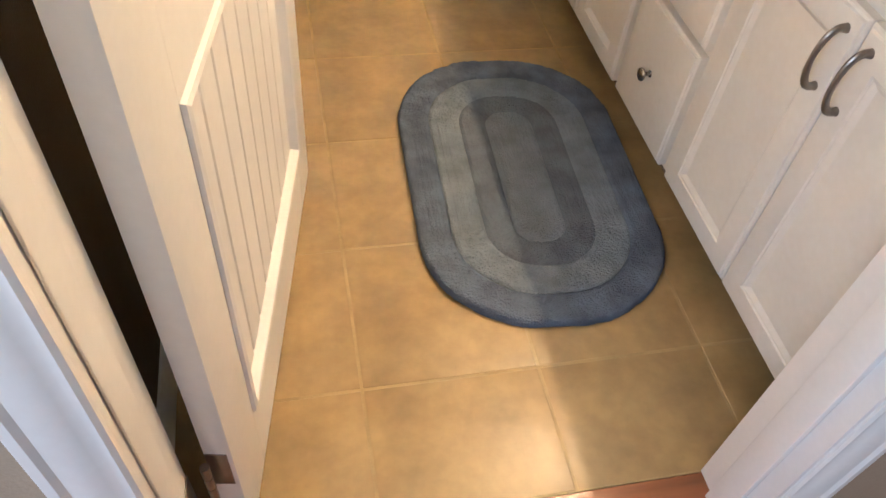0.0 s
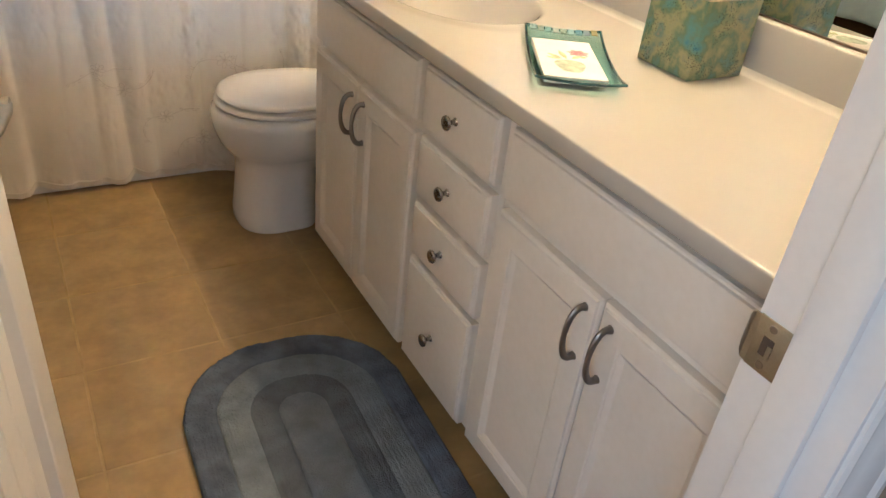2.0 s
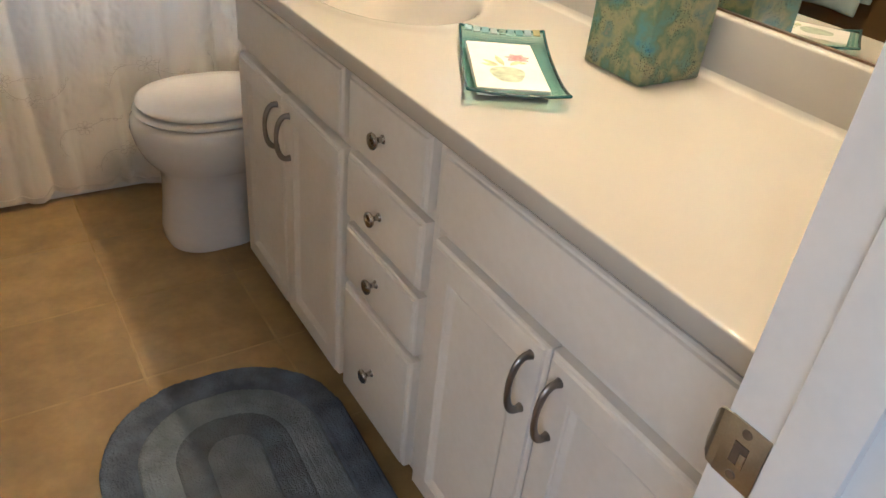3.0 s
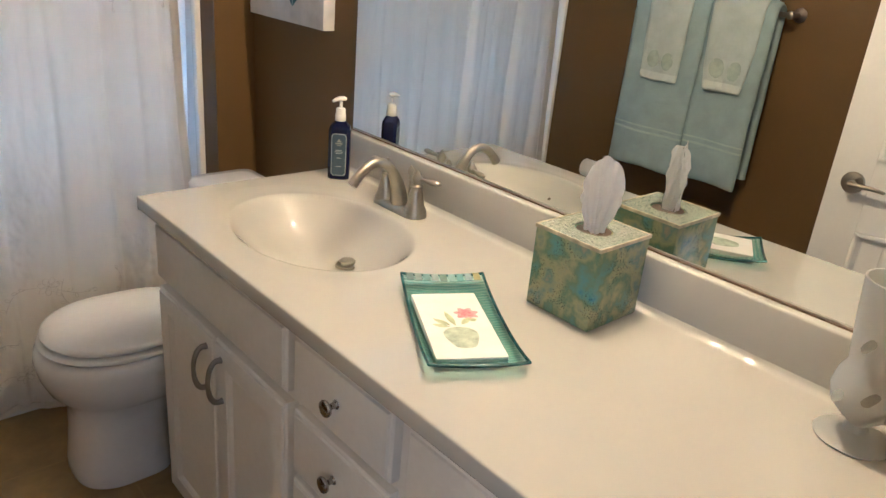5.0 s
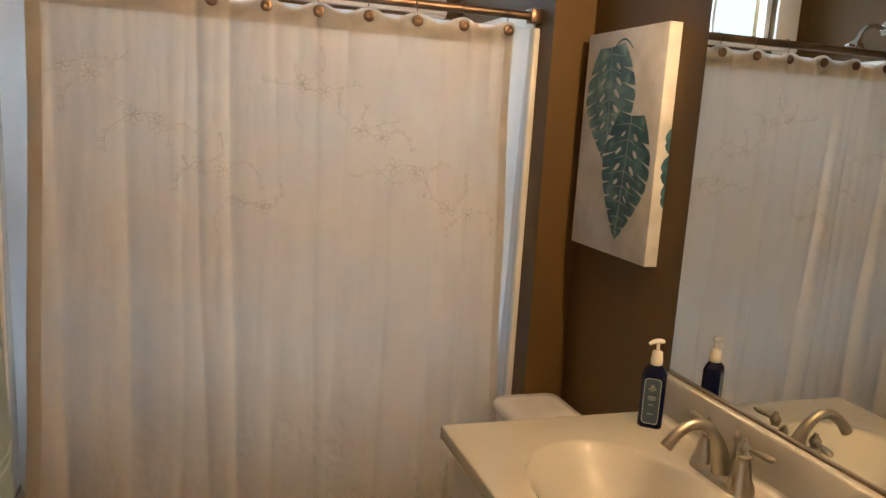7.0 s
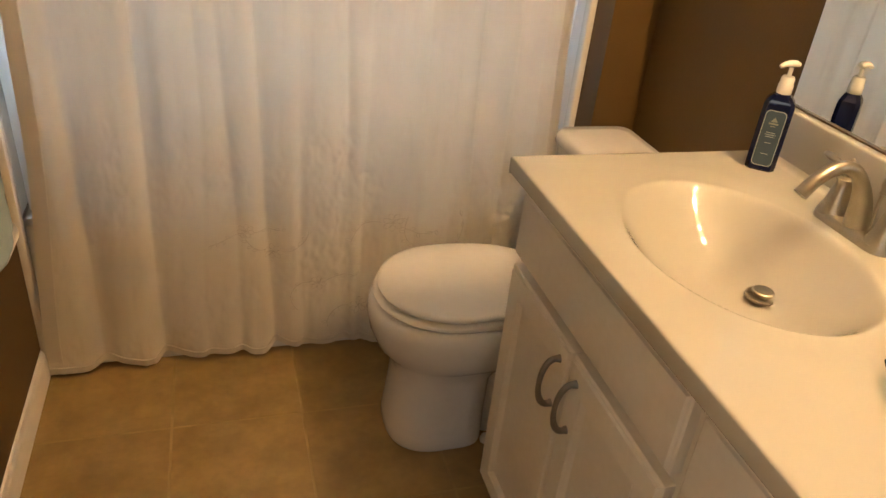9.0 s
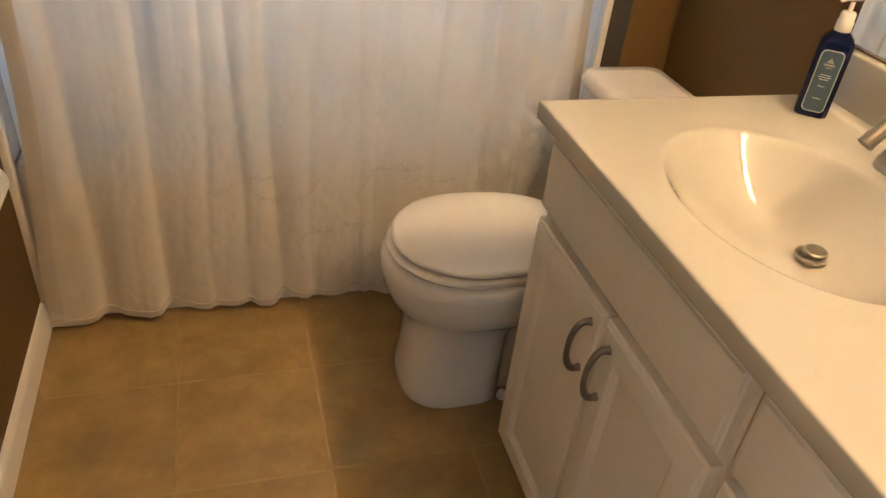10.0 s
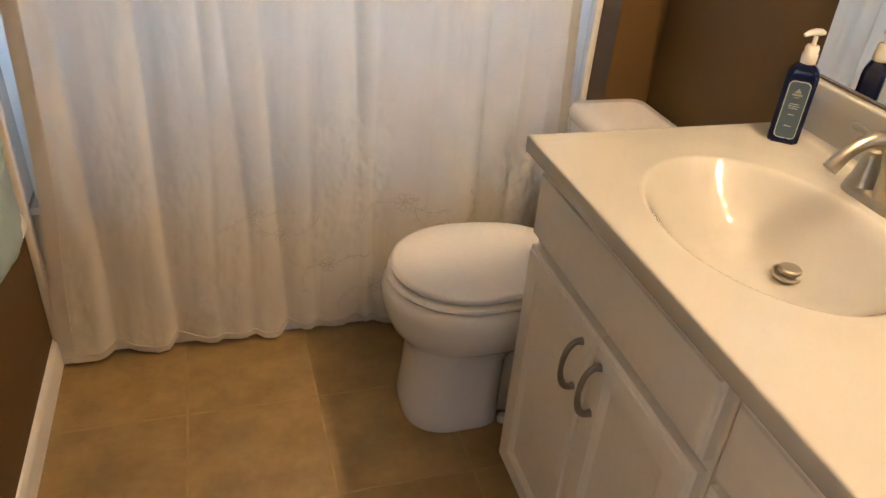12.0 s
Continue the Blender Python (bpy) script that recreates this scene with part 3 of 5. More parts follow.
tcx, tcy, thx, thy = (TX0 + TX1) / 2, (TY0 + TY1) / 2, (TX1 - TX0) / 2, (TY1 - TY0) / 2
loft(bm, [rrect(tcx, tcy, thx, thy, 0.01, 0.0), rrect(tcx, tcy, thx, thy, 0.01, TZ - 0.012), rrect(tcx, tcy, thx - 0.012, thy - 0.012, 0.01, TZ),
          rrect(tcx, tcy, thx - 0.034, thy - 0.034, 0.10, TZ), rrect(tcx, tcy, thx - 0.045, thy - 0.045, 0.10, TZ - 0.02), rrect(tcx, tcy, thx - 0.14, thy - 0.14, 0.12, 0.10), rrect(tcx, tcy, thx - 0.20, thy - 0.20, 0.1, 0.07)])
part("basin", bm, CERAMIC, tub)
surround = thing("tub_surround", (0.49, BACK, TZ), "white moulded shower surround panels on the alcove walls", "shower surround", kind="structure")
for d in ((LEFT, LEFT + 0.010, 2.624, BACK, TZ, 1.86), (ALCOVE - 0.010, ALCOVE, 2.624, BACK, TZ, 1.86), (LEFT + 0.010, ALCOVE - 0.010, BACK - 0.010, BACK, TZ, 1.86)):
    bm = bmesh.new()
    box(bm, *d, bevel=0.003)
    part("panel", bm, CERAMIC, surround)
for x0, x1 in ((LEFT, LEFT + 0.020), (ALCOVE - 0.020, ALCOVE)):
    bm = bmesh.new()
    box(bm, x0, x1, 2.585, 2.618, 0.0, 1.80, 0.006)
    part("edge_trim", bm, SEAT, surround)

shower = thing("shower_fixture", (LEFT, 2.95, 1.97), "chrome shower head on a bent arm above the bathtub", "shower head")
bm = bmesh.new()
lathe(bm, [(0.028, 0), (0.028, 0.004), (0.018, 0.012), (0.011, 0.014)], pose(LEFT, 2.95, 1.985, 0, 90, 0), 24)
part("flange", bm, CHROME, shower)
bm = bmesh.new()
tube(bm, bez((LEFT + 0.01, 2.95, 1.985), (LEFT + 0.07, 2.95, 2.0), (LEFT + 0.10, 2.95, 1.99), (LEFT + 0.125, 2.95, 1.945)), 0.009)
part("arm", bm, CHROME, shower)
bm = bmesh.new()
lathe(bm, [(0.012, 0.06), (0.014, 0.045), (0.034, 0.018), (0.038, 0.006), (0.036, 0)], pose(LEFT + 0.145, 2.95, 1.89, 0, -24, 0), 24)
part("head", bm, CHROME, shower)

# ---- curtain rod, curtain and liner ----
RODY, RODZ = 2.600, 1.832
rod = thing("curtain_rod", (0.49, RODY, RODZ), "bronze metal shower curtain rod with end brackets", "curtain rod")
bm = bmesh.new()
tube(bm, [(LEFT + 0.02, RODY, RODZ), (ALCOVE - 0.02, RODY, RODZ)], 0.0125, 16)
part("rod", bm, BRONZE, rod)
for x0, x1 in ((LEFT, LEFT + 0.035), (ALCOVE - 0.035, ALCOVE)):
    bm = bmesh.new()
    box(bm, x0, x1, RODY - 0.021, RODY + 0.021, RODZ - 0.021, RODZ + 0.021, 0.005)
    part("bracket", bm, BRONZE, rod)

CZ0, CZ1 = 0.022, 1.800
RINGS = 10


def sm(a, b, t):
    t = min(1, max(0, (t - a) / (b - a)))
    return t * t * (3 - 2 * t)


# creases of the hanging cloth: place at the top and at the hem, depth, width on either side
FOLDS = ((-0.075, -0.060, 0.016, 0.020, 0.045), (0.090, 0.092, 0.022, 0.016, 0.040), (0.235, 0.205, 0.008, 0.014, 0.022), (0.255, 0.300, 0.018, 0.030, 0.016), (0.335, 0.392, 0.020, 0.016, 0.034), (0.455, 0.470, 0.012, 0.016, 0.030), (0.560, 0.585, 0.012, 0.030, 0.014), (0.640, 0.625, 0.015, 0.014, 0.040), (0.770, 0.760, 0.011, 0.032, 0.014), (0.905, 0.930, 0.020, 0.018, 0.028), (0.990, 1.015, 0.012, 0.022, 0.014), (1.055, 1.090, 0.018, 0.014, 0.026))


def curtain_point(u, v):
    """u across from 0 to 1, v down from 0 at the top to 1 at the hem."""
    z = CZ1 + (CZ0 - CZ1) * v
    xl = -0.124 - 0.026 * sm(0.1, 0.65, v) - 0.048 * sm(0.6, 1.0, v)
    xr = 1.110 + 0.018 * sm(0.1, 0.4, v) + 0.030 * sm(0.4, 0.85, v)
    x = xl + (xr - xl) * u
    w = 2 * math.pi * (RINGS - 0.75) * (u - 0.014)
    y = 2.574
    for k, (xt, xh, depth, wl, wr) in enumerate(FOLDS):
        xf = xt + (xh - xt) * v ** 1.3 + 0.012 * noise.noise(Vector((k * 3.7, v * 3.2, 0.5)))
        d = (x - xf) / ((wl if x < xf else wr) * (0.62 + 0.55 * v))
        if abs(d) < 3:
            strength = max(0.12, 0.85 + 1.1 * noise.noise(Vector((k * 5.3, v * 2.6, 4.4))))
            y += depth * (0.55 + 1.1 * sm(0.05, 0.95, v)) * strength * math.exp(-abs(d) ** 1.6)
    y += 0.009 * sm(0.05, 0.9, v) * (noise.noise(Vector((u * 6.5, v * 0.9, 9.3))) + 0.55 * noise.noise(Vector((u * 15 + 0.8 * v, v * 1.3, 5.3))))
    y += (0.0030 + 0.0025 * v) * noise.noise(Vector((u * 31 + v, v * 2.4, 7.7))) + 0.0014 * noise.noise(Vector((u * 60, v * 7, 1.7)))
    y += 0.0016 * noise.noise(Vector((u * 40, v * 20, 2.2))) + 0.0007 * noise.noise(Vector((u * 110, v * 70, 5.0))) * sm(0.0, 0.1, v)
    pucker = sm(0.55, 0.72, v) * max(0.0, 0.22 + noise.noise(Vector((u * 6, v * 7, 6.6)))) * (0.4 + 0.9 * sm(0.25, 0.6, u))
    y += pucker * (0.0090 * noise.noise(Vector((u * 46, v * 64, 8.0))) + 0.0048 * noise.noise(Vector((u * 95, v * 135, 3.0))))
    y = min(y, 2.619 - 0.010 * (1 - sm(0, 0.15, v)))
    z += (1 - sm(0, 0.03, v)) * (0.010 * math.cos(w) - 0.004) + sm(0.9, 1, v) * (0.50 * (y - 2.580) + 0.010 * noise.noise(Vector((u * 7, 4.1, 0))) + 0.004)
    return Vector((x, y, z))


curtain = thing("shower_curtain", (0.49, 2.58, 0.035), "off-white linen shower curtain with embroidered flowers, drawn closed", "curtain")
bm = bmesh.new()
NU, NV = 460, 280
rowsv = [[bm.verts.new(curtain_point(i / NU, j / NV)) for i in range(NU + 1)] for j in range(NV + 1)]
for a, b in zip(rowsv, rowsv[1:]):
    for i in range(NU):
        bm.faces.new((a[i], a[i + 1], b[i + 1], b[i]))
part("cloth", bm, CURTAIN, curtain, smooth=180)
# doubled header band and hem
for name, v0, v1, off in (("header_band", 0.004, 0.034, 0.0025), ("hem", 0.989, 0.9995, 0.004)):
    bm = bmesh.new()
    rings = []
    for i in range(0, NU + 1, 2):
        p = [curtain_point(i / NU, v0 + (v1 - v0) * k / 3) for k in range(4)]
        rings.append([q + Vector((0, -off, 0)) for q in p] + [q + Vector((0, off, 0)) for q in reversed(p)])
    loft(bm, rings)
    part(name, bm, HEM, curtain, "doubled cloth edge", smooth=60)
for u0, u1 in ((0.0, 0.026), (0.982, 1.0)):
    bm = bmesh.new()
    rings = []
    for j in range(10, NV - 4, 3):
        p = [curtain_point(u0 + (u1 - u0) * k / 5, j / NV) for k in range(6)]
        rings.append([q + Vector((0, -0.002, 0)) for q in p] + [q + Vector((0, 0.002, 0)) for q in reversed(p)])
    loft(bm, rings)
    part("side_hem", bm, HEM, curtain, "doubled cloth edge", smooth=60)
for k in range(RINGS):
    u = (k + 0.13) / (RINGS - 0.75)
    p = curtain_point(u, 0.012)
    bm = bmesh.new()
    lathe(bm, [(0.0150, 0), (0.0150, 0.004), (0.0130, 0.007), (0.007, 0.0085), (0.005, 0.0075)], pose(p.x, p.y - 0.003, p.z, 90, 0, 0), 20)
    hook = part("hook_button", bm, BRONZE, curtain, "bronze curtain hook with a round button")
    bm = bmesh.new()
    tube(bm, [(p.x, p.y + 0.002, p.z + 0.008), (p.x, p.y + 0.006, p.z + 0.024), (p.x, RODY - 0.016, RODZ + 0.004), (p.x, RODY - 0.006, RODZ + 0.0155), (p.x, RODY + 0.008, RODZ + 0.014), (p.x, RODY + 0.017, RODZ)], 0.0013, 8)
    part("hook_wire", bm, BRONZE, hook)
# embroidered sprays, raised thread on the cloth
rnd = random.Random(7)
bm = bmesh.new()


def stitched(pts, r=0.00065):
    line = []
    for u, v in pts:
        if 0.01 < u < 0.99 and 0.05 < v < 0.97:
            line.append(curtain_point(u, v) + Vector((0, -0.0004, 0)))
    if len(line) > 2:
        tube(bm, line, r, 4)


def petal(cu, cv, ang, ln, wd):
    """A closed petal loop; lengths are in metres, turned into the cloth's own measures."""
    pts = []
    for q in range(15):
        a = 2 * math.pi * q / 14
        along, across = ln * (0.5 - 0.5 * math.cos(a)), wd * math.sin(a) * (0.6 + 0.4 * math.sin(a / 2))
        pts.append((cu + (along * math.cos(ang) - across * math.sin(ang)) / 1.25, cv + (along * math.sin(ang) + across * math.cos(ang)) / 1.76))
    stitched(pts)


def spray(cu, cv, size):
    n = rnd.randint(5, 7)
    a0 = rnd.uniform(0, 6.28)
    for q in range(n):
        petal(cu, cv, a0 + 2 * math.pi * q / n, size, size * 0.30)
    for s in (-1, 1):
        a = rnd.uniform(-0.6, 0.6) + (math.pi if s < 0 else 0)
        bend = rnd.uniform(-1.1, 1.1)
        vine = []
        for q in range(19):
            t = q / 18
            vine.append((cu + size * (1 + 3.4 * t) * math.cos(a + bend * t * t) / 1.25, cv + size * (1 + 3.4 * t) * math.sin(a + bend * t * t) / 1.76))
        stitched(vine)
        for q in (5, 9, 13, 17):
            petal(*vine[q], a + bend + rnd.choice((-1, 1)) * rnd.uniform(0.5, 1.2), size * 0.55, size * 0.16)


for k in range(16):
    spray(0.06 + 0.88 * ((k * 0.381966) % 1), 0.08 + 0.24 * ((k * 0.7549 + 0.13) % 1), rnd.uniform(0.020, 0.030))
for k in range(8):
    spray(0.30 + 0.62 * ((k * 0.381966 + 0.2) % 1), 0.76 + 0.20 * ((k * 0.7549 + 0.31) % 1), rnd.uniform(0.020, 0.031))
part("embroidery", bm, THREAD, curtain, "embroidered flower sprays in matching thread", smooth=80)["kind"] = "stuff"

liner = thing("shower_curtain_liner", (0.49, 2.64, 0.3), "white vinyl shower curtain liner behind the cloth curtain", "curtain liner")
bm = bmesh.new()
lv = [[bm.verts.new((LEFT + 0.02 + (ALCOVE - LEFT - 0.04) * i / 160, 2.689 - 0.068 * j / 12 + (0.003 * math.sin(i * 0.55) + 0.002 * math.sin(i * 0.23 + j)) * (1 - 0.6 * (j < 2)), 0.385 + (1.80 - 0.385) * j / 12)) for i in range(161)] for j in range(13)]
for a, b in zip(lv, lv[1:]):
    for i in range(160):
        bm.faces.new((a[i], a[i + 1], b[i + 1], b[i]))
part("sheet", bm, LINER, liner, smooth=180)

# ---- toilet ----
TC = 2.258
toilet = thing("toilet", (0.90, TC, 0), "white ceramic toilet with the lid closed beside the vanity", "toilet")


def egg(front, back, hw, z, n=40, cy=TC, waist=0.42):
    """Outline of a bowl: long rounded nose towards the room, blunter at the back."""
    mid = front + (back - front) * waist
    pts = []
    for k in range(n):
        a = 2 * math.pi * k / n
        c, s = math.cos(a), math.sin(a)
        if c < 0:
            x = mid + (mid - front) * c
        else:
            x = mid + (back - mid) * (abs(c) ** 0.75)
        pts.append(Vector((x, cy + hw * math.copysign(abs(s) ** 0.92, s), z)))
    return pts


def foot(front, back, hw, z):
    """Pedestal outline: blunt rounded front, straight flanks."""
    pts = []
    for k in range(40):
        a = 2 * math.pi * k / 40
        c, s = math.cos(a), math.sin(a)
        mid = front + 0.11
        x = mid + (0.11 * c if c < 0 else (back - mid) * abs(c) ** 0.35)
        pts.append(Vector((x, TC + hw * math.copysign(abs(s) ** 0.72, s), z)))
    return pts


bm = bmesh.new()
loft(bm, [foot(0.638, 0.885, 0.122, 0.0), foot(0.634, 0.885, 0.125, 0.010), foot(0.634, 0.885, 0.124, 0.040), foot(0.640, 0.885, 0.118, 0.085), foot(0.645, 0.887, 0.114, 0.140), foot(0.648, 0.890, 0.112, 0.200), foot(0.646, 0.92, 0.114, 0.232),
          egg(0.628, 1.10, 0.132, 0.248, waist=0.36), egg(0.604, 1.10, 0.157, 0.278, waist=0.4), egg(0.588, 1.10, 0.174, 0.318), egg(0.580, 1.10, 0.181, 0.358), egg(0.584, 1.10, 0.180, 0.386), egg(0.598, 1.09, 0.170, 0.398)])
part("bowl", bm, CERAMIC, toilet, smooth=50)
bm = bmesh.new()
loft(bm, [rrect(0.98, TC, 0.11, 0.075, 0.03, 0.0), rrect(0.98, TC, 0.11, 0.072, 0.03, 0.14), rrect(0.985, TC, 0.105, 0.085, 0.03, 0.26)])
part("trapway", bm, CERAMIC, toilet, smooth=50)
bm = bmesh.new()
loft(bm, [egg(0.606, 1.035, 0.162, 0.4015), egg(0.597, 1.04, 0.171, 0.4035), egg(0.593, 1.04, 0.174, 0.409), egg(0.596, 1.04, 0.172, 0.416), egg(0.606, 1.03, 0.162, 0.4195)])
part("seat", bm, SEAT, toilet, "white plastic seat", smooth=50)
bm = bmesh.new()
loft(bm, [egg(0.660, 1.00, 0.120, 0.4200), egg(0.650, 1.01, 0.130, 0.4250), egg(0.612, 1.035, 0.160, 0.4255), egg(0.604, 1.04, 0.167, 0.4275), egg(0.602, 1.04, 0.168, 0.432), egg(0.605, 1.04, 0.166, 0.4375), egg(0.614, 1.03, 0.158, 0.4415), egg(0.66, 0.99, 0.115, 0.4455), egg(0.75, 0.90, 0.04, 0.4475)])
part("lid", bm, SEAT, toilet, "closed white plastic lid", smooth=50)
for dy in (-0.075, 0.075):
    bm = bmesh.new()
    box(bm, 1.03, 1.065, TC + dy - 0.02, TC + dy + 0.02, 0.40, 0.432, 0.006)
    part("hinge_cap", bm, SEAT, toilet)
bm = bmesh.new()
loft(bm, [rrect(1.195, TC, 0.085, 0.185, 0.03, 0.385), rrect(1.19, TC, 0.092, 0.20, 0.03, 0.42), rrect(1.19, TC, 0.095, 0.208, 0.03, 0.55), rrect(1.188, TC, 0.098, 0.214, 0.03, 0.698)])
part("tank", bm, CERAMIC, toilet, smooth=50)
bm = bmesh.new()
loft(bm, [rrect(1.188, TC, 0.100, 0.216, 0.032, 0.698), rrect(1.188, TC, 0.106, 0.223, 0.036, 0.704), rrect(1.188, TC, 0.106, 0.223, 0.036, 0.722), rrect(1.188, TC, 0.098, 0.215, 0.034, 0.734), rrect(1.188, TC, 0.07, 0.18, 0.03, 0.738)])
part("tank_lid", bm, CERAMIC, toilet, smooth=50)
bm = bmesh.new()
box(bm, 1.075, 1.115, TC - 0.10, TC + 0.10, 0.20, 0.399, 0.01)
part("tank_shelf", bm, CERAMIC, toilet)
for dy in (-0.112, 0.112):
    bm = bmesh.new()
    lathe(bm, [(0.014, 0), (0.014, 0.010), (0.010, 0.018), (0.004, 0.021)], pose(0.88, TC + dy, 0.006), 18)
    part("bolt_cap", bm, CERAMIC, toilet)

# ---- vanity ----
FACE, FRONT, TOE, CTOP, H = 0.819, 0.795, 0.085, 0.834, 0.870


def front_panel(parent, name, y0, y1, z0, z1, raised):
    """A cabinet door (framed, recessed panel) or a slab drawer front with a moulded edge."""
    bm = bmesh.new()
    steps = [(0.0, 0.024), (0.0, 0.008), (0.0025, 0.0052), (0.006, 0.0042), (0.008, 0.0006), (0.010, 0.0)]
    if not raised:
        steps += [(0.050, 0.0), (0.0525, 0.0025), (0.055, 0.0028), (0.064, 0.0085), (0.066, 0.0085)]
    cy, cz = (y0 + y1) / 2, (z0 + z1) / 2
    rings = []
    for inset, d in steps:
        rings.append([Vector((FRONT + d, y + (inset if y < cy else -inset), z + (inset if z < cz else -inset))) for y, z in ((y0, z0), (y1, z0), (y1, z1), (y0, z1))])
    loft(bm, rings)
    return part(name, bm, CABINET, parent, smooth=20)


def pull(parent, y, z):
    bm = bmesh.new()
    pts, rad = [], []
    for k in range(17):
        s = k / 16
        a = math.pi * s
        pts.append((FRONT - 0.004 - 0.026 * math.sin(a) ** 0.8, y, z - 0.050 * math.cos(a)))
        rad.append(0.0048 + 0.0016 * abs(math.cos(a)))
    tube(bm, pts, rad, 12, 0.8, up=(0, 1, 0))
    for s in (-1, 1):
        lathe(bm, [(0.0075, 0), (0.0065, 0.003), (0.0055, 0.008)], pose(FRONT, y, z + s * 0.0488, 0, -90, 0), 14)
    return part("pull_handle", bm, DARK_NICKEL, parent, "curved satin nickel pull handle")


def knob(parent, y, z):
    bm = bmesh.new()
    lathe(bm, [(0.0085, 0), (0.008, 0.0015), (0.0055, 0.004), (0.005, 0.010), (0.0075, 0.014), (0.0135, 0.017), (0.0150, 0.0205), (0.0135, 0.0235), (0.009, 0.0255), (0.003, 0.0262)], pose(FRONT, y, z, 0, -90, 0), 22)
    return part("knob", bm, KNOB_NICKEL, parent, "round brushed nickel knob")


def unit(name, y0, y1, openings, label):
    t = thing(name, (1.05, (y0 + y1) / 2, 0), label, "cabinet", "vanity cabinets")
    bm = bmesh.new()
    for d in ((FACE + 0.018, 1.30, y0, y0 + 0.016, TOE, CTOP), (FACE + 0.018, 1.30, y1 - 0.016, y1, TOE, CTOP), (FACE + 0.018, 1.30, y0 + 0.016, y1 - 0.016, TOE, TOE + 0.016), (1.288, 1.30, y0 + 0.016, y1 - 0.016, TOE + 0.016, CTOP)):
        box(bm, *d)
    part("body", bm, CABINET, t)
    # toe kick coloured dark to paint in the shade of its recess
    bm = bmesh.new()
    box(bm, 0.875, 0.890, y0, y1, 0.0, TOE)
    part("toe_kick", bm, DARK_GAP, t, "toe kick board with the recess shade painted in")
    bm = bmesh.new()
    box(bm, FACE, FACE + 0.018, y0, y1, TOE, CTOP, 0.001, 1)
    part("face_frame", bm, CABINET, t)
    return t


right_unit = unit("vanity_cabinet", NEAR + 0.010, 1.0915, None, "cream painted vanity cabinet with two doors and a false drawer front")
front_panel(right_unit, "false_front", 0.500, 1.074, 0.680, 0.811, True)
for y0, y1, hy in ((0.500, 0.7855, 0.757), (0.7885, 1.074, 0.817)):
    d = front_panel(right_unit, "door", y0, y1, 0.098, 0.657, False)
    pull(d, hy, 0.578)
mid_unit = unit("drawer_cabinet", 1.0925, 1.3975, None, "cream painted vanity drawer cabinet with four drawers")
for z0, z1, kz in ((0.684, 0.814, 0.749), (0.531, 0.664, 0.600), (0.386, 0.514, 0.455), (0.096, 0.370, 0.233)):
    d = front_panel(mid_unit, "drawer", 1.1085, 1.3815, z0, z1, True)
    knob(d, 1.247, kz)
left_unit = unit("vanity_cabinet", 1.3985, 1.982, None, "cream painted vanity cabinet below the sink with two doors")
front_panel(left_unit, "false_front", 1.407, 1.972, 0.680, 0.815, True)
for y0, y1, hy in ((1.407, 1.688, 1.655), (1.691, 1.972, 1.722)):
    d = front_panel(left_unit, "door", y0, y1, 0.094, 0.657, False)
    pull(d, hy, 0.573)

# ---- cultured marble top with the basin moulded in ----
worktop = thing("countertop", (1.04, 1.23, CTOP), "cream cultured marble vanity top with moulded oval sink", "countertop")
BX, BY, DX, DY = 1.020, 1.648, 1.095, 1.655
YA, YB, XA, XB = NEAR + 0.003, 1.997, 0.772, 1.299


def top_height(x, y):
    z = H
    # shallow rim panel, then the bowl
    r = math.hypot((x - BX) / 0.205, (y - BY) / 0.285)
    z -= 0.0018 * (1 - sm(0.84, 1.05, r))
    q = math.hypot((x - BX) / 0.174, (y - BY) / 0.228)
    if q < 1:
        bowl = 1 - q ** 2.2
        z -= 0.132 * bowl * bowl / (bowl + 0.10)
        z -= 0.013 * (x - BX) / 0.174 * (1 - q * q) ** 2
    e = min((x - XA), (YB - y) if y > 1.9 else 1)
    if e < 0.004:
        z -= 0.004 - math.sqrt(max(0, 0.004 ** 2 - (0.004 - max(e, 0)) ** 2))
    b = XB - x
    if b < 0.014:
        z += 0.014 - math.sqrt(max(0, 0.014 ** 2 - (0.014 - b) ** 2))
    return z


bm = bmesh.new()
xs = sorted(set([XA, XA + 0.0003, XA + 0.001, XA + 0.002, XA + 0.004, XA + 0.008] + [XA + 0.008 + (XB - 0.014 - XA - 0.008) * i / 105 for i in range(106)] + [XB - 0.011, XB - 0.008, XB - 0.005, XB - 0.002, XB]))
ys = sorted(set([YA + (1.33 - YA) * i / 24 for i in range(24)] + [1.33 + (1.96 - 1.33) * i / 150 for i in range(151)] + [1.975, YB - 0.008, YB - 0.004, YB - 0.002, YB - 0.001, YB - 0.0003, YB]))
grid = [[bm.verts.new((x, y, top_height(x, y))) for x in xs] for y in ys]
for a, b in zip(grid, grid[1:]):
    for i in range(len(xs) - 1):
        bm.faces.new((a[i], a[i + 1], b[i + 1], b[i]))
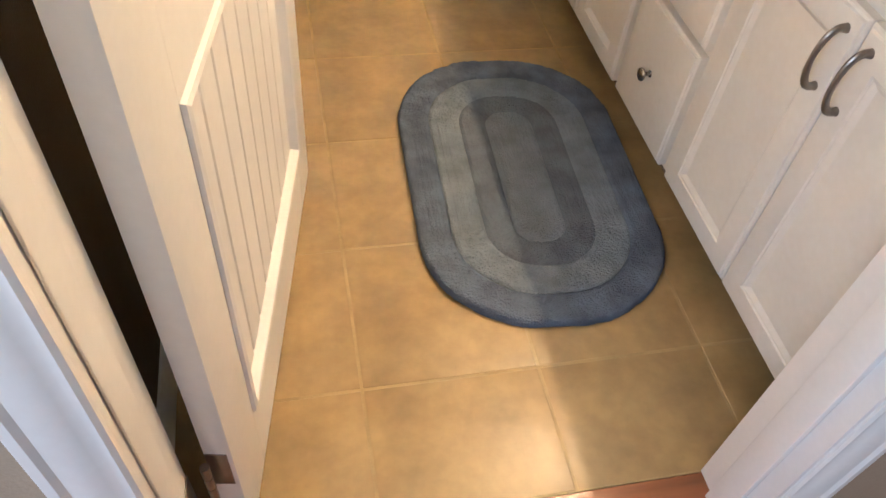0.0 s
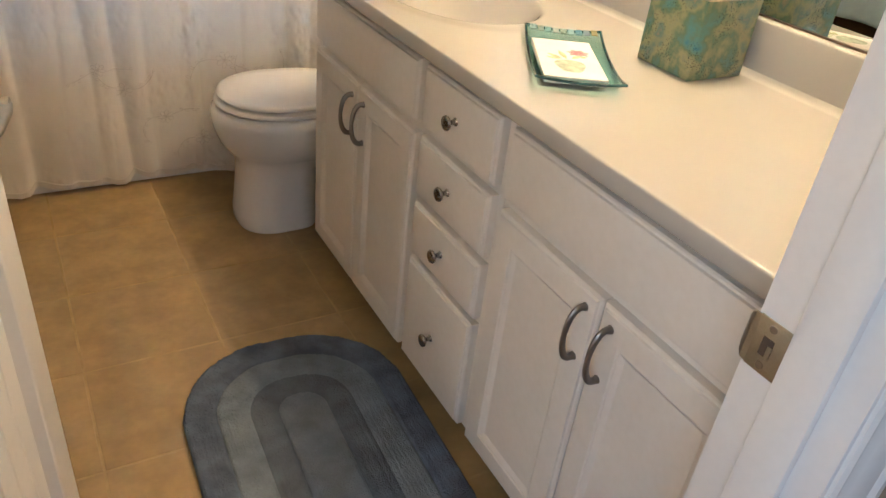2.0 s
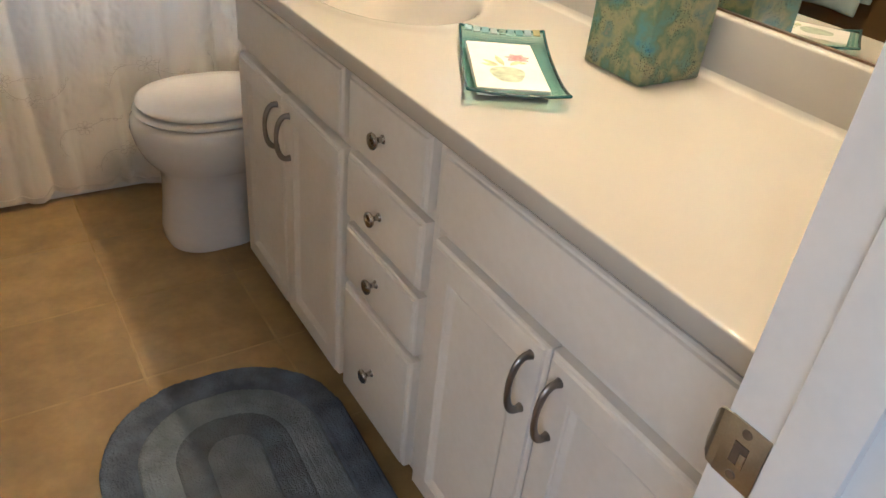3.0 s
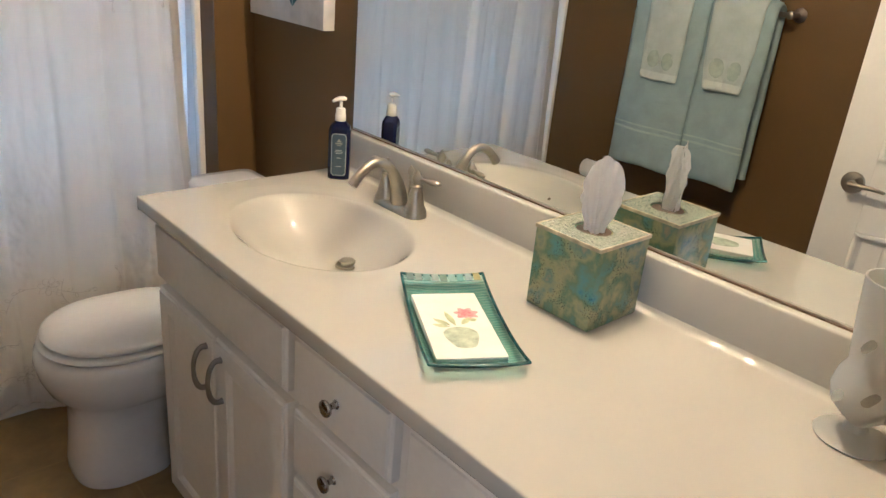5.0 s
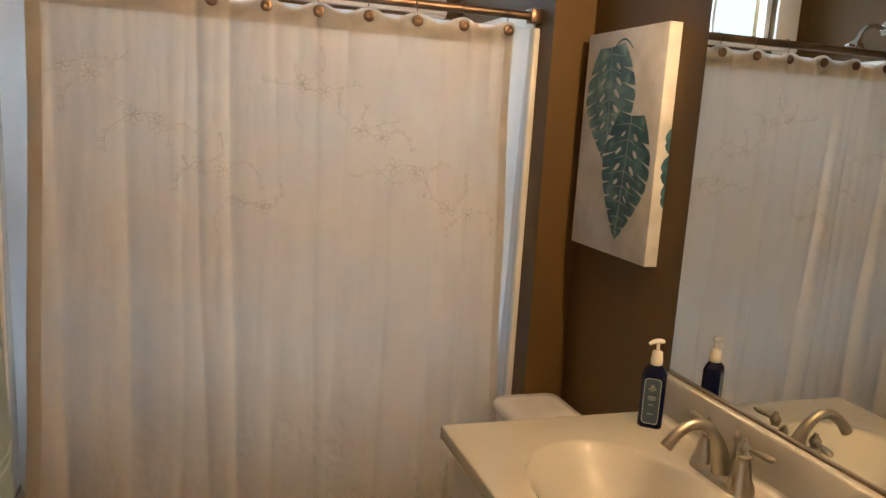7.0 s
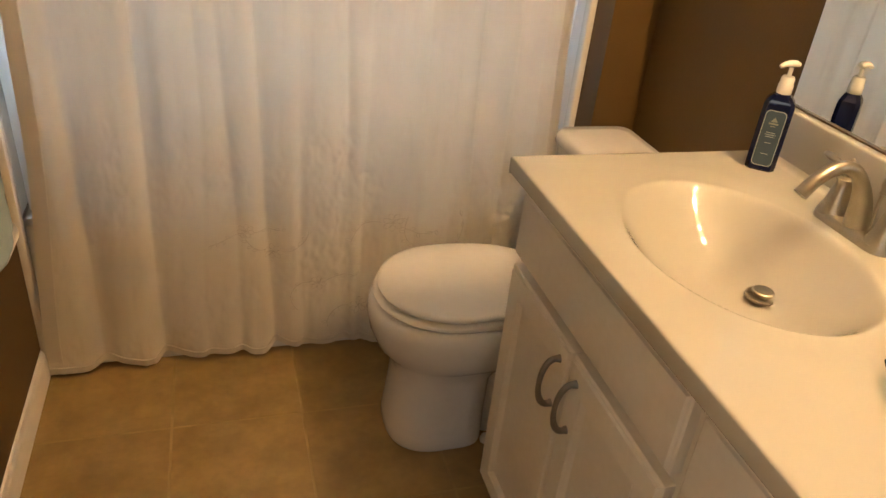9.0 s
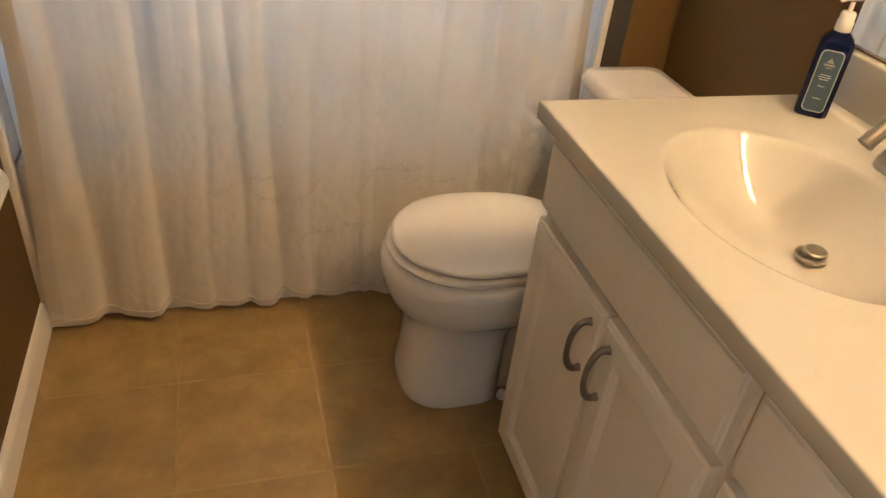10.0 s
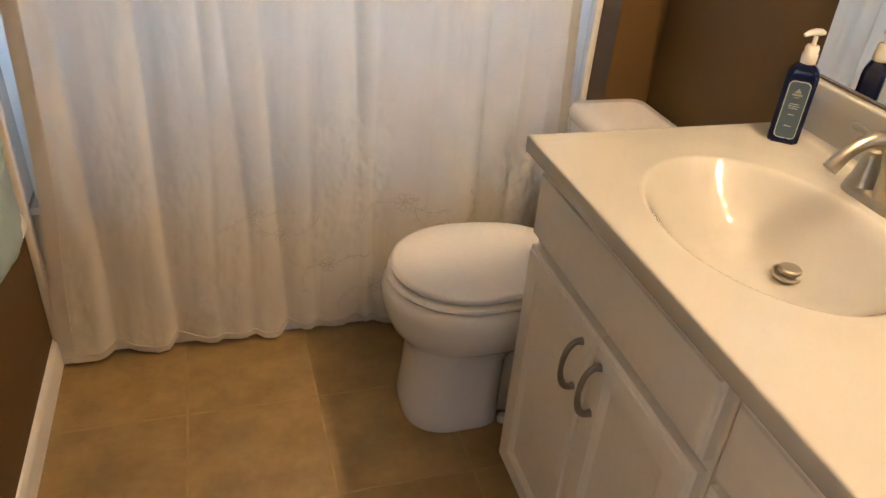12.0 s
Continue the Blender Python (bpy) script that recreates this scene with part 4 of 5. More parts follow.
# turned-down front and end edges, and the underside
low = CTOP + 0.002
front_low = [bm.verts.new((XA + 0.004, y, low)) for y in ys]
front_mid = [bm.verts.new((XA, y, low + 0.006)) for y in ys]
for i in range(len(ys) - 1):
    bm.faces.new((grid[i][0], grid[i + 1][0], front_mid[i + 1], front_mid[i]))
    bm.faces.new((front_mid[i], front_mid[i + 1], front_low[i + 1], front_low[i]))
end_low = [bm.verts.new((x, YB - 0.001, low)) for x in xs]
for i in range(len(xs) - 1):
    bm.faces.new((grid[-1][i], grid[-1][i + 1], end_low[i + 1], end_low[i]))
bm.faces.new((front_low[0], front_low[-1], bm.verts.new((FACE + 0.02, YB - 0.001, low)), bm.verts.new((FACE + 0.02, YA, low))))
part("slab", bm, MARBLE, worktop, smooth=50)
bm = bmesh.new()
box(bm, XB - 0.0005, RIGHT - 0.0005, YA, YB, H - 0.01, 0.972, 0.005, 3)
part("backsplash", bm, MARBLE, worktop)
bm = bmesh.new()
zd = top_height(DX, DY)
lathe(bm, [(0.027, zd - 0.002), (0.027, zd + 0.0022), (0.0235, zd + 0.0030), (0.0205, zd + 0.0012), (0.0195, zd - 0.004)], pose(DX, DY, 0), 28)
drain = part("drain", bm, NICKEL, worktop, "brushed nickel drain with pop-up stopper")
bm = bmesh.new()
lathe(bm, [(0.014, zd + 0.0), (0.014, zd + 0.005), (0.0175, zd + 0.006), (0.0178, zd + 0.0095), (0.0155, zd + 0.0115), (0.004, zd + 0.0123)], pose(DX, DY, 0), 26)
part("stopper", bm, NICKEL, drain)
# overflow is a dark disc on the bowl, its depth shaded by colour only
bm = bmesh.new()
ox = BX - 0.128
slope = (top_height(ox + 0.003, BY) - top_height(ox - 0.003, BY)) / 0.006
lathe(bm, [(0.0045, -0.002), (0.0045, 0.0004)], pose(ox, BY, top_height(ox, BY), 0, -math.degrees(math.atan(slope)), 0), 14)
part("overflow_hole", bm, DARK_GAP, worktop)

# ---- mirror ----
mirror = thing("wall_mirror", (RIGHT, 1.19, 0.972), "large frameless wall mirror above the vanity top", "mirror")
bm = bmesh.new()
box(bm, RIGHT - 0.006, RIGHT, 0.50, 1.972, 0.9755, 1.985)
part("glass", bm, MIRROR, mirror)
bm = bmesh.new()
box(bm, RIGHT - 0.0095, RIGHT - 0.0005, 0.50, 1.972, 0.9722, 0.9753)
part("bottom_channel", bm, BRONZE, mirror)

# ---- vanity lamp above the mirror ----
lamp = thing("vanity_light", (RIGHT, 1.25, 2.12), "nickel vanity light bar with three small lit bulbs", "wall lamp")
bm = bmesh.new()
box(bm, RIGHT - 0.025, RIGHT, 1.02, 1.48, 2.085, 2.155, 0.006)
part("bar", bm, NICKEL, lamp)
for y in (1.11, 1.25, 1.39):
    bm = bmesh.new()
    lathe(bm, [(0.024, 0), (0.024, 0.03), (0.018, 0.040), (0.013, 0.060)], pose(RIGHT - 0.025, y, 2.12, 0, -90, 0), 20)
    socket = part("socket", bm, NICKEL, lamp)
    bm = bmesh.new()
    bmesh.ops.create_uvsphere(bm, u_segments=20, v_segments=12, radius=0.0155, matrix=pose(RIGHT - 0.096, y, 2.12))
    part("bulb", bm, GLOW, socket, "small lit bulb")

# ---- bath mat ----
mat_ob = thing("bath_mat", (0.535, 1.20, 0), "oval blue-grey tufted bath mat with concentric bands", "bath mat")
RM = pose(0.535, 1.20, 0, 0, 0, -2.5)


def oval(inset, z, n=560):
    hx, hy, r = 0.262 - inset, 0.415 - inset, max(0.262 - inset - 0.03 * (1 - inset / 0.26), 0.012)
    out = []
    for p in rrect(0, 0, hx, hy, min(r, hx), z, n // 4):
        w = noise.noise(Vector((p.x * 30, p.y * 30, inset * 60)))
        w2 = noise.noise(Vector((p.x * 9, p.y * 9, 4.0)))
        k = 1 + (0.006 * w + 0.006 * w2 + 0.004 * noise.noise(Vector((p.x * 90, p.y * 90, inset * 40)))) * (1 - min(1, inset / 0.12))
        out.append(RM @ Vector((p.x * k, p.y * k, p.z + ((0.0012 * w + 0.0040 * noise.noise(Vector((p.x * 75, p.y * 75, 7.0))) * (0.5 + 0.5 * w2) + 0.0026 * noise.noise(Vector((p.x * 190, p.y * 190, 2.0)))) if z > 0.004 else 0))))
    return out


def band(name, i0, i1, zt, mt):
    bm = bmesh.new()
    rings = [(i0 + 0.001, 0.0006 if i0 == 0 else 0.011), (i0, 0.006 if i0 == 0 else 0.0145), (i0 + 0.002, zt - 0.003), (i0 + 0.006, zt - 0.0008)]
    k = int((i1 - i0 - 0.012) / 0.0026)
    rings += [(i0 + 0.008 + (i1 - i0 - 0.016) * q / max(k, 1), zt) for q in range(k + 1)]
    rings += [(i1 - 0.006, zt - 0.0008), (i1 - 0.002, zt - 0.003), (i1 + 0.0005, 0.0145)]
    loft(bm, [oval(a, z) for a, z in rings], cap=False)
    return part(name, bm, mt, mat_ob, smooth=60)


band("outer_band", 0.0, 0.071, 0.022, RUG_BLUE)
band("pale_band", 0.071, 0.143, 0.020, RUG_PALE)
band("grey_band", 0.143, 0.205, 0.019, RUG_GREY)
bm = bmesh.new()
loft(bm, [oval(a, z) for a, z in [(0.205, 0.0135), (0.207, 0.0165), (0.210, 0.0185)] + [(0.213 + 0.0026 * q, 0.019) for q in range(16)]])
part("core", bm, RUG_CORE, mat_ob, smooth=60)
bm = bmesh.new()
loft(bm, [oval(0.004, 0.0004), oval(0.004, 0.0058)])
part("backing", bm, RUG_GREY, mat_ob)

# ---- faucet ----
FX, FY = 1.238, 1.662
faucet = thing("faucet", (FX, FY, H), "brushed nickel two-handle faucet with arched spout", "faucet")
bm = bmesh.new()
loft(bm, [rrect(FX, FY, 0.027, 0.080, 0.026, H - 0.002), rrect(FX, FY, 0.027, 0.080, 0.026, H + 0.006), rrect(FX, FY, 0.024, 0.077, 0.0235, H + 0.011), rrect(FX, FY, 0.019, 0.071, 0.0185, H + 0.014)])
part("base_plate", bm, NICKEL, faucet)
bm = bmesh.new()
spout = bez((FX - 0.002, FY, H + 0.010), (FX - 0.012, FY, H + 0.112), (FX - 0.075, FY, H + 0.156), (FX - 0.134, FY, H + 0.074), 22)
rads = [0.0200 - 0.0093 * sm(0, 0.42, i / 22) + 0.0012 * sm(0.88, 1, i / 22) for i in range(23)]
tube(bm, spout, rads, 18, up=(0, 1, 0))
part("spout", bm, NICKEL, faucet, "arched spout", smooth=60)
for s in (-1, 1):
    bm = bmesh.new()
    lathe(bm, [(0.0255, 0.004), (0.0255, 0.013), (0.0225, 0.017), (0.0225, 0.020), (0.0205, 0.022), (0.0175, 0.036), (0.0135, 0.054), (0.0120, 0.058), (0.0140, 0.061), (0.0140, 0.064), (0.0085, 0.067), (0.0080, 0.070), (0.0112, 0.076), (0.0112, 0.081), (0.0062, 0.087), (0.0045, 0.090), (0.0048, 0.092), (0.002, 0.095)], pose(FX, FY + s * 0.0535, H) @ Matrix.Diagonal((1, 1, 1.11, 1)), 24)
    hb = part("handle", bm, NICKEL, faucet, "lever handle with turned base", smooth=50)
    bm = bmesh.new()
    o = Vector((FX, FY + s * 0.0535, H + 0.0865))
    d = Vector((0.30 if s < 0 else 0.04, s * 0.95, -0.02 if s < 0 else 0.06)).normalized()
    tube(bm, [o + d * t for t in (0.007, 0.016, 0.026, 0.043, 0.055, 0.060)], [0.0050, 0.0044, 0.0060, 0.0085, 0.0074, 0.0040], 14, 0.75)
    part("lever", bm, NICKEL, hb, smooth=60)
bm = bmesh.new()
lathe(bm, [(0.0035, 0.008), (0.003, 0.066), (0.0058, 0.068), (0.0040, 0.073), (0.0070, 0.081), (0.0080, 0.086), (0.0056, 0.093), (0.0034, 0.096), (0.0020, 0.099)], pose(FX + 0.025, FY, H), 16)
part("lift_rod", bm, NICKEL, faucet, smooth=50)

# ---- soap bottle ----
SX, SY = 1.242, 1.915
SM = pose(SX, SY, H, 0, 0, -40) @ Matrix.Diagonal((0.88, 0.9, 0.965, 1))
soap = thing("soap_bottle", (SX, SY, H), "dark blue hand soap pump bottle with teal label", "soap bottle")


def octo(hw, hd, c, z):
    return [SM @ Vector((x, y, z)) for x, y in ((hw, hd - c), (hw - c, hd), (-hw + c, hd), (-hw, hd - c), (-hw, -hd + c), (-hw + c, -hd), (hw - c, -hd), (hw, -hd + c))]


bm = bmesh.new()
loft(bm, [octo(0.027, 0.019, 0.007, 0.0), octo(0.0295, 0.0215, 0.008, 0.003), octo(0.0300, 0.0220, 0.008, 0.010), octo(0.0300, 0.0220, 0.008, 0.128), octo(0.0270, 0.0205, 0.008, 0.137), octo(0.0170, 0.0155, 0.007, 0.147), octo(0.0135, 0.0135, 0.006, 0.150)])
part("bottle", bm, BOTTLE, soap, smooth=25)


def label_shape(w, h, r, z, y):
    return [SM @ Vector((p.x, y, z + p.y)) for p in rrect(0, 0, w, h, r, 0, 5)]


bm = bmesh.new()
loft(bm, [label_shape(0.0205, 0.0545, 0.009, 0.066, -0.0221), label_shape(0.0205, 0.0545, 0.009, 0.066, -0.0225)])
lab = part("label", bm, LABEL_LINE, soap, "teal label with a silver outline")
bm = bmesh.new()
loft(bm, [label_shape(0.0190, 0.0530, 0.008, 0.066, -0.0224), label_shape(0.0190, 0.0530, 0.008, 0.066, -0.0229)])
part("label_field", bm, LABEL, lab)
bm = bmesh.new()
bm.faces.new([bm.verts.new(SM @ Vector((x, -0.0232, z))) for x, z in ((-0.007, 0.099), (0.007, 0.099), (0.004, 0.103), (0.0, 0.108), (-0.004, 0.103))])
for x, z, w, hgt in ((0, 0.0955, 0.0095, 0.0016), (0, 0.0905, 0.005, 0.0007)):
    box(bm, -w, w, -0.0233, -0.0228, z - hgt, z + hgt, m=SM)
part("label_emblem", bm, LABEL_GOLD, lab)
for z, w in ((0.078, 0.009), (0.074, 0.011), (0.070, 0.0085), (0.058, 0.006), (0.036, 0.007)):
    bm = bmesh.new()
    box(bm, -w, w, -0.0233, -0.0228, z - 0.0006, z + 0.0006, m=SM)
    part("print_line", bm, LABEL_LINE, lab)
bm = bmesh.new()
lathe(bm, [(0.0135, 0.149), (0.0150, 0.151), (0.0150, 0.166), (0.0135, 0.169), (0.0135, 0.178), (0.0110, 0.182), (0.0045, 0.183), (0.0042, 0.198)], SM, 24)
pump = part("pump", bm, PUMP, soap, "white pump")
bm = bmesh.new()
tube(bm, [SM @ Vector(p) for p in ((0.013, 0.006, 0.2040), (0.007, 0.003, 0.2055), (-0.003, -0.002, 0.2055), (-0.013, -0.009, 0.2035), (-0.021, -0.014, 0.1990))], [0.0050, 0.0075, 0.0078, 0.0062, 0.0044], 14, 0.75)
part("nozzle", bm, PUMP, pump, smooth=60)

# ---- tissue box ----
tbox = thing("tissue_box_cover", (1.209, 1.112, H), "square mosaic resin tissue box cover in green and gold", "tissue box")
bm = bmesh.new()
box(bm, 1.141, 1.277, 1.045, 1.180, H, H + 0.143, 0.003)
part("cover", bm, TISSUE_BOX, tbox)
bm = bmesh.new()
r0 = [Vector((1.209 + 0.066 * math.copysign(min(1, abs(math.cos(a)) * 1.42), math.cos(a)), 1.1125 + 0.0655 * math.copysign(min(1, abs(math.sin(a)) * 1.42), math.sin(a)), H + 0.1435)) for a in (2 * math.pi * k / 40 for k in range(40))]
r1 = [Vector((1.209 + 0.030 * math.cos(a), 1.1125 + 0.034 * math.sin(a), H + 0.1465)) for a in (2 * math.pi * k / 40 for k in range(40))]
loft(bm, [r0, [p + Vector((0, 0, 0.003)) for p in r0], r1, [p - Vector((0, 0, 0.002)) for p in r1]], cap=False)
part("crushed_glass_top", bm, CRUSHED, tbox, smooth=20)
bm = bmesh.new()
for x0, x1, y0, y1 in ((1.1395, 1.2785, 1.0435, 1.0465), (1.1395, 1.2785, 1.1785, 1.1815), (1.1395, 1.1425, 1.0465, 1.1785), (1.2755, 1.2785, 1.0465, 1.1785)):
    box(bm, x0, x1, y0, y1, H + 0.1405, H + 0.1475, 0.001)
part("rim", bm, BOX_EDGE, tbox, "worn gilt rim")
# dark disc painted as the shaded inside of the tissue opening
bm = bmesh.new()
lathe(bm, [(0.030, H + 0.1442), (0.028, H + 0.1446)], pose(1.209, 1.1125, 0), 30)
part("slot", bm, DARK_GAP, tbox)
tissue = thing("tissue", (1.209, 1.112, H + 0.145), "white tissue pulled up out of the box", "tissue")
bm = bmesh.new()
NT, NH = 44, 26
side_dir, face_dir = Vector((0.54, -0.84, 0)), Vector((-0.84, -0.54, 0))
for fold in (-1, 1):
    rows_t = []
    for j in range(NH + 1):
        v = j / NH
        row = []
        for i in range(NT + 1):
            s = -1 + 2 * i / NT
            half = 0.018 + 0.013 * sm(0.05, 0.65, v) + 0.007 * noise.noise(Vector((v * 4, fold, 1.0 + (s > 0))))
            top = 0.122 * (1 - 0.26 * abs(s) ** 3.5) + (0.010 if fold > 0 else 0.0) * math.exp(-((s + 0.1) / 0.3) ** 2)
            depth = fold * (0.0075 + 0.0055 * math.cos(s * 1.3)) * (1 - 0.45 * v) * (1 - 0.85 * s * s)
            depth += 0.0055 * math.sin(4.2 * s + 2.5 * v + fold) * (0.4 + 0.6 * v) + 0.0060 * abs(math.sin(5.5 * s + 1.6 * v * fold)) * (1 - 0.5 * v) + 0.0035 * noise.noise(Vector((s * 4, v * 5, fold * 3.0))) + 0.0016 * noise.noise(Vector((s * 11, v * 12, fold)))
            p = Vector((1.209, 1.111, H + 0.138 + (top + 0.006) * v)) + side_dir * (s * half + 0.004 * v) + face_dir * depth
            row.append(bm.verts.new(p))
        rows_t.append(row)
    for a, b in zip(rows_t, rows_t[1:]):
        for i in range(NT):
            bm.faces.new((a[i], a[i + 1], b[i + 1], b[i]))
part("sheet", bm, TISSUE, tissue, smooth=70)

# ---- glass tray with paper guest towels ----
PM = pose(0.978, 1.178, H, 0, 0, -31)
tray = thing("glass_tray", (0.978, 1.178, H), "teal fused glass tray with upturned ends and mosaic edge", "tray")


def tray_z(a, b):
    return 0.0012 + 0.014 * abs(b / 0.152) ** 2.4 + 0.005 * abs(a / 0.074) ** 2.2


bm = bmesh.new()
na, nb = 16, 40
for off in (0.0, 0.0042):
    g = [[bm.verts.new(PM @ Vector((-0.074 + 0.148 * i / na, -0.152 + 0.304 * j / nb, tray_z(-0.074 + 0.148 * i / na, -0.152 + 0.304 * j / nb) + off))) for i in range(na + 1)] for j in range(nb + 1)]
    for a, b in zip(g, g[1:]):
        for i in range(na):
            bm.faces.new((a[i], a[i + 1], b[i + 1], b[i]))
    edge = [g[0][i] for i in range(na + 1)] + [g[j][na] for j in range(1, nb + 1)] + [g[nb][i] for i in range(na - 1, -1, -1)] + [g[j][0] for j in range(nb - 1, 0, -1)]
    if off == 0.0:
        under = edge
    else:
        for i in range(len(edge)):
            j = (i + 1) % len(edge)
            bm.faces.new((under[i], under[j], edge[j], edge[i]))
part("glass", bm, GLASS_TEAL, tray, smooth=50)
bm = bmesh.new()
corners = [(-0.074, -0.152), (0.074, -0.152), (0.074, 0.152), (-0.074, 0.152)]
for (a0, b0), (a1, b1) in zip(corners, corners[1:] + corners[:1]):
    tube(bm, [PM @ Vector((a, b, tray_z(a, b) + 0.0021)) for a, b in ((a0 + (a1 - a0) * q / 24, b0 + (b1 - b0) * q / 24) for q in range(25))], 0.0026, 8)
part("rim", bm, GLASS_RIM, tray, "dark fused glass edge", smooth=60)
chips = [(0.40, 0.56, 0.50), (0.62, 0.74, 0.62), (0.46, 0.74, 0.66), (0.72, 0.86, 0.78), (0.42, 0.58, 0.46), (0.60, 0.92, 0.82), (0.34, 0.66, 0.66), (0.62, 0.84, 0.96), (0.78, 0.74, 0.36)]
for i, c in enumerate(chips):
    bm = bmesh.new()
    a = -0.060 + 0.0150 * i
    slope = math.degrees(math.atan2(tray_z(a, 0.150) - tray_z(a, 0.130), 0.020))
    box(bm, -0.0062, 0.0062, -0.010, 0.010, 0.0, 0.0024, 0.0006, 1, PM @ pose(a, 0.140, tray_z(a, 0.140) + 0.0048, slope, 0, 0))
    part("mosaic_chip", bm, material("mirror_chip", c, 0.12, 0.7, vary=0.12, scale=60, fine=200, bump=0.0), tray)


def wavy(hx, hy, z):
    pts = []
    for k in range(72):
        a = 2 * math.pi * k / 72
        ca, sa = math.cos(a), math.sin(a)
        s = 1 / max(abs(ca), abs(sa))
        w = 1 + 0.012 * noise.noise(Vector((ca * s * 5, sa * s * 9, 1.0)))
        pts.append(Vector((hx * ca * s * w, hy * sa * s * w, z)))
    return pts


napkins = thing("paper_guest_towels", (0.978, 1.178, H + 0.006), "stack of white paper guest towels printed with a flower vase", "paper towels")
NM = PM @ pose(-0.008, -0.026, 0.0062, 0, 0, 2)
for k in range(5):
    bm = bmesh.new()
    j = random.Random(k)
    dx, dy = j.uniform(-0.0012, 0.0012), j.uniform(-0.0015, 0.0015)
    loft(bm, [[NM @ (p + Vector((dx, dy, (0.0012 if k < 4 else 0.0) * noise.noise(Vector((p.x * 40, p.y * 40, k * 0.4)))))) for p in wavy(0.0540, 0.1040, 0.0026 * k + e)] for e in (0.0, 0.0022)])
    part("paper_sheet", bm, NAPKIN, napkins)
NZ = 0.01275


def print_shape(pts, mt, name, z=NZ):
    bm = bmesh.new()
    bm.faces.new([bm.verts.new(NM @ Vector((a, b, z))) for a, b in pts])
    return part(name, bm, mt, napkins, smooth=0)


print_shape([(0.026 * math.cos(t) * (1 + 0.12 * math.sin(3 * t)) - 0.002, -0.045 + 0.036 * math.sin(t) * (1 + 0.1 * math.cos(2 * t))) for t in (2 * math.pi * k / 28 for k in range(28))], SAGE, "printed_vase")
print_shape([(0.018 * (1 + 0.18 * math.sin(7 * t)) * math.cos(t) + 0.022, 0.030 + 0.018 * (1 + 0.18 * math.sin(7 * t)) * math.sin(t)) for t in (2 * math.pi * k / 42 for k in range(42))], PINK, "printed_flower")
print_shape([(0.010 * (1 + 0.25 * math.sin(5 * t)) * math.cos(t) + 0.020, 0.031 + 0.010 * (1 + 0.25 * math.sin(5 * t)) * math.sin(t)) for t in (2 * math.pi * k / 30 for k in range(30))], PINK_DEEP, "printed_flower_heart", NZ + 0.0001)
for x0, y0, ang, ln in ((-0.004, -0.01, 100, 0.05), (-0.012, -0.008, 135, 0.034), (0.006, -0.006, 52, 0.03), (-0.014, -0.012, 160, 0.028), (0.020, 0.006, 20, 0.016)):
    c, s = math.cos(radians(ang)), math.sin(radians(ang))
    print_shape([(x0 + c * ln * t - s * 0.0055 * math.sin(math.pi * t), y0 + s * ln * t + c * 0.0055 * math.sin(math.pi * t)) for t in (k / 9 for k in range(10))] + [(x0 + c * ln * t + s * 0.0055 * math.sin(math.pi * t), y0 + s * ln * t - c * 0.0055 * math.sin(math.pi * t)) for t in (k / 9 for k in range(8, 0, -1))], LEAFPRINT, "printed_leaf", NZ + 0.0001)

# ---- etched glass vase at the door end of the top ----
VX, VY = 1.222, 0.655
vase = thing("glass_vase", (VX, VY, H), "footed clear glass vase etched with leaves", "vase")
bm = bmesh.new()
outer = [(0.048, 0.0), (0.050, 0.003), (0.040, 0.008), (0.016, 0.016), (0.013, 0.026), (0.024, 0.036), (0.040, 0.052), (0.046, 0.075), (0.042, 0.096), (0.034, 0.112), (0.036, 0.125), (0.042, 0.180), (0.046, 0.230)]
inner = [(0.043, 0.230), (0.039, 0.180), (0.033, 0.125), (0.031, 0.112), (0.038, 0.096), (0.042, 0.075), (0.036, 0.055), (0.018, 0.044), (0.002, 0.042)]
lathe(bm, outer + inner, pose(VX, VY, H + 0.0005), 36)
part("glass", bm, FROSTED, vase, smooth=50)
for k, (ang, z) in enumerate(((150, 0.07), (200, 0.085), (240, 0.065), (170, 0.15), (215, 0.19), (255, 0.145))):
    bm = bmesh.new()
    r = 0.0468 if z < 0.1 else 0.0405 + (z - 0.145) * 0.08
    a0 = radians(ang)
    pts = []
    for t in range(12):
        a = 2 * math.pi * t / 12
        da, dz = 0.22 * math.cos(a) * (0.5 + 0.5 * abs(math.cos(a))), 0.010 * math.sin(a) + 0.006 * math.cos(a)
        pts.append(bm.verts.new((VX + r * math.cos(a0 + da), VY + r * math.sin(a0 + da), H + z + dz)))
    bm.faces.new(pts)
    part("etched_leaf", bm, ETCH, vase, smooth=0)


# ---- canvases ----
def painted(parent, to_world, outline_pairs, mt, name, lift):
    bm = bmesh.new()
    for strip in outline_pairs:
        va = [(bm.verts.new(to_world(a[0], a[1], lift)), bm.verts.new(to_world(b[0], b[1], lift))) for a, b in strip]
        for (p, q), (r, s) in zip(va, va[1:]):
            bm.faces.new((p, q, s, r))
    return part(name, bm, mt, parent, smooth=0)


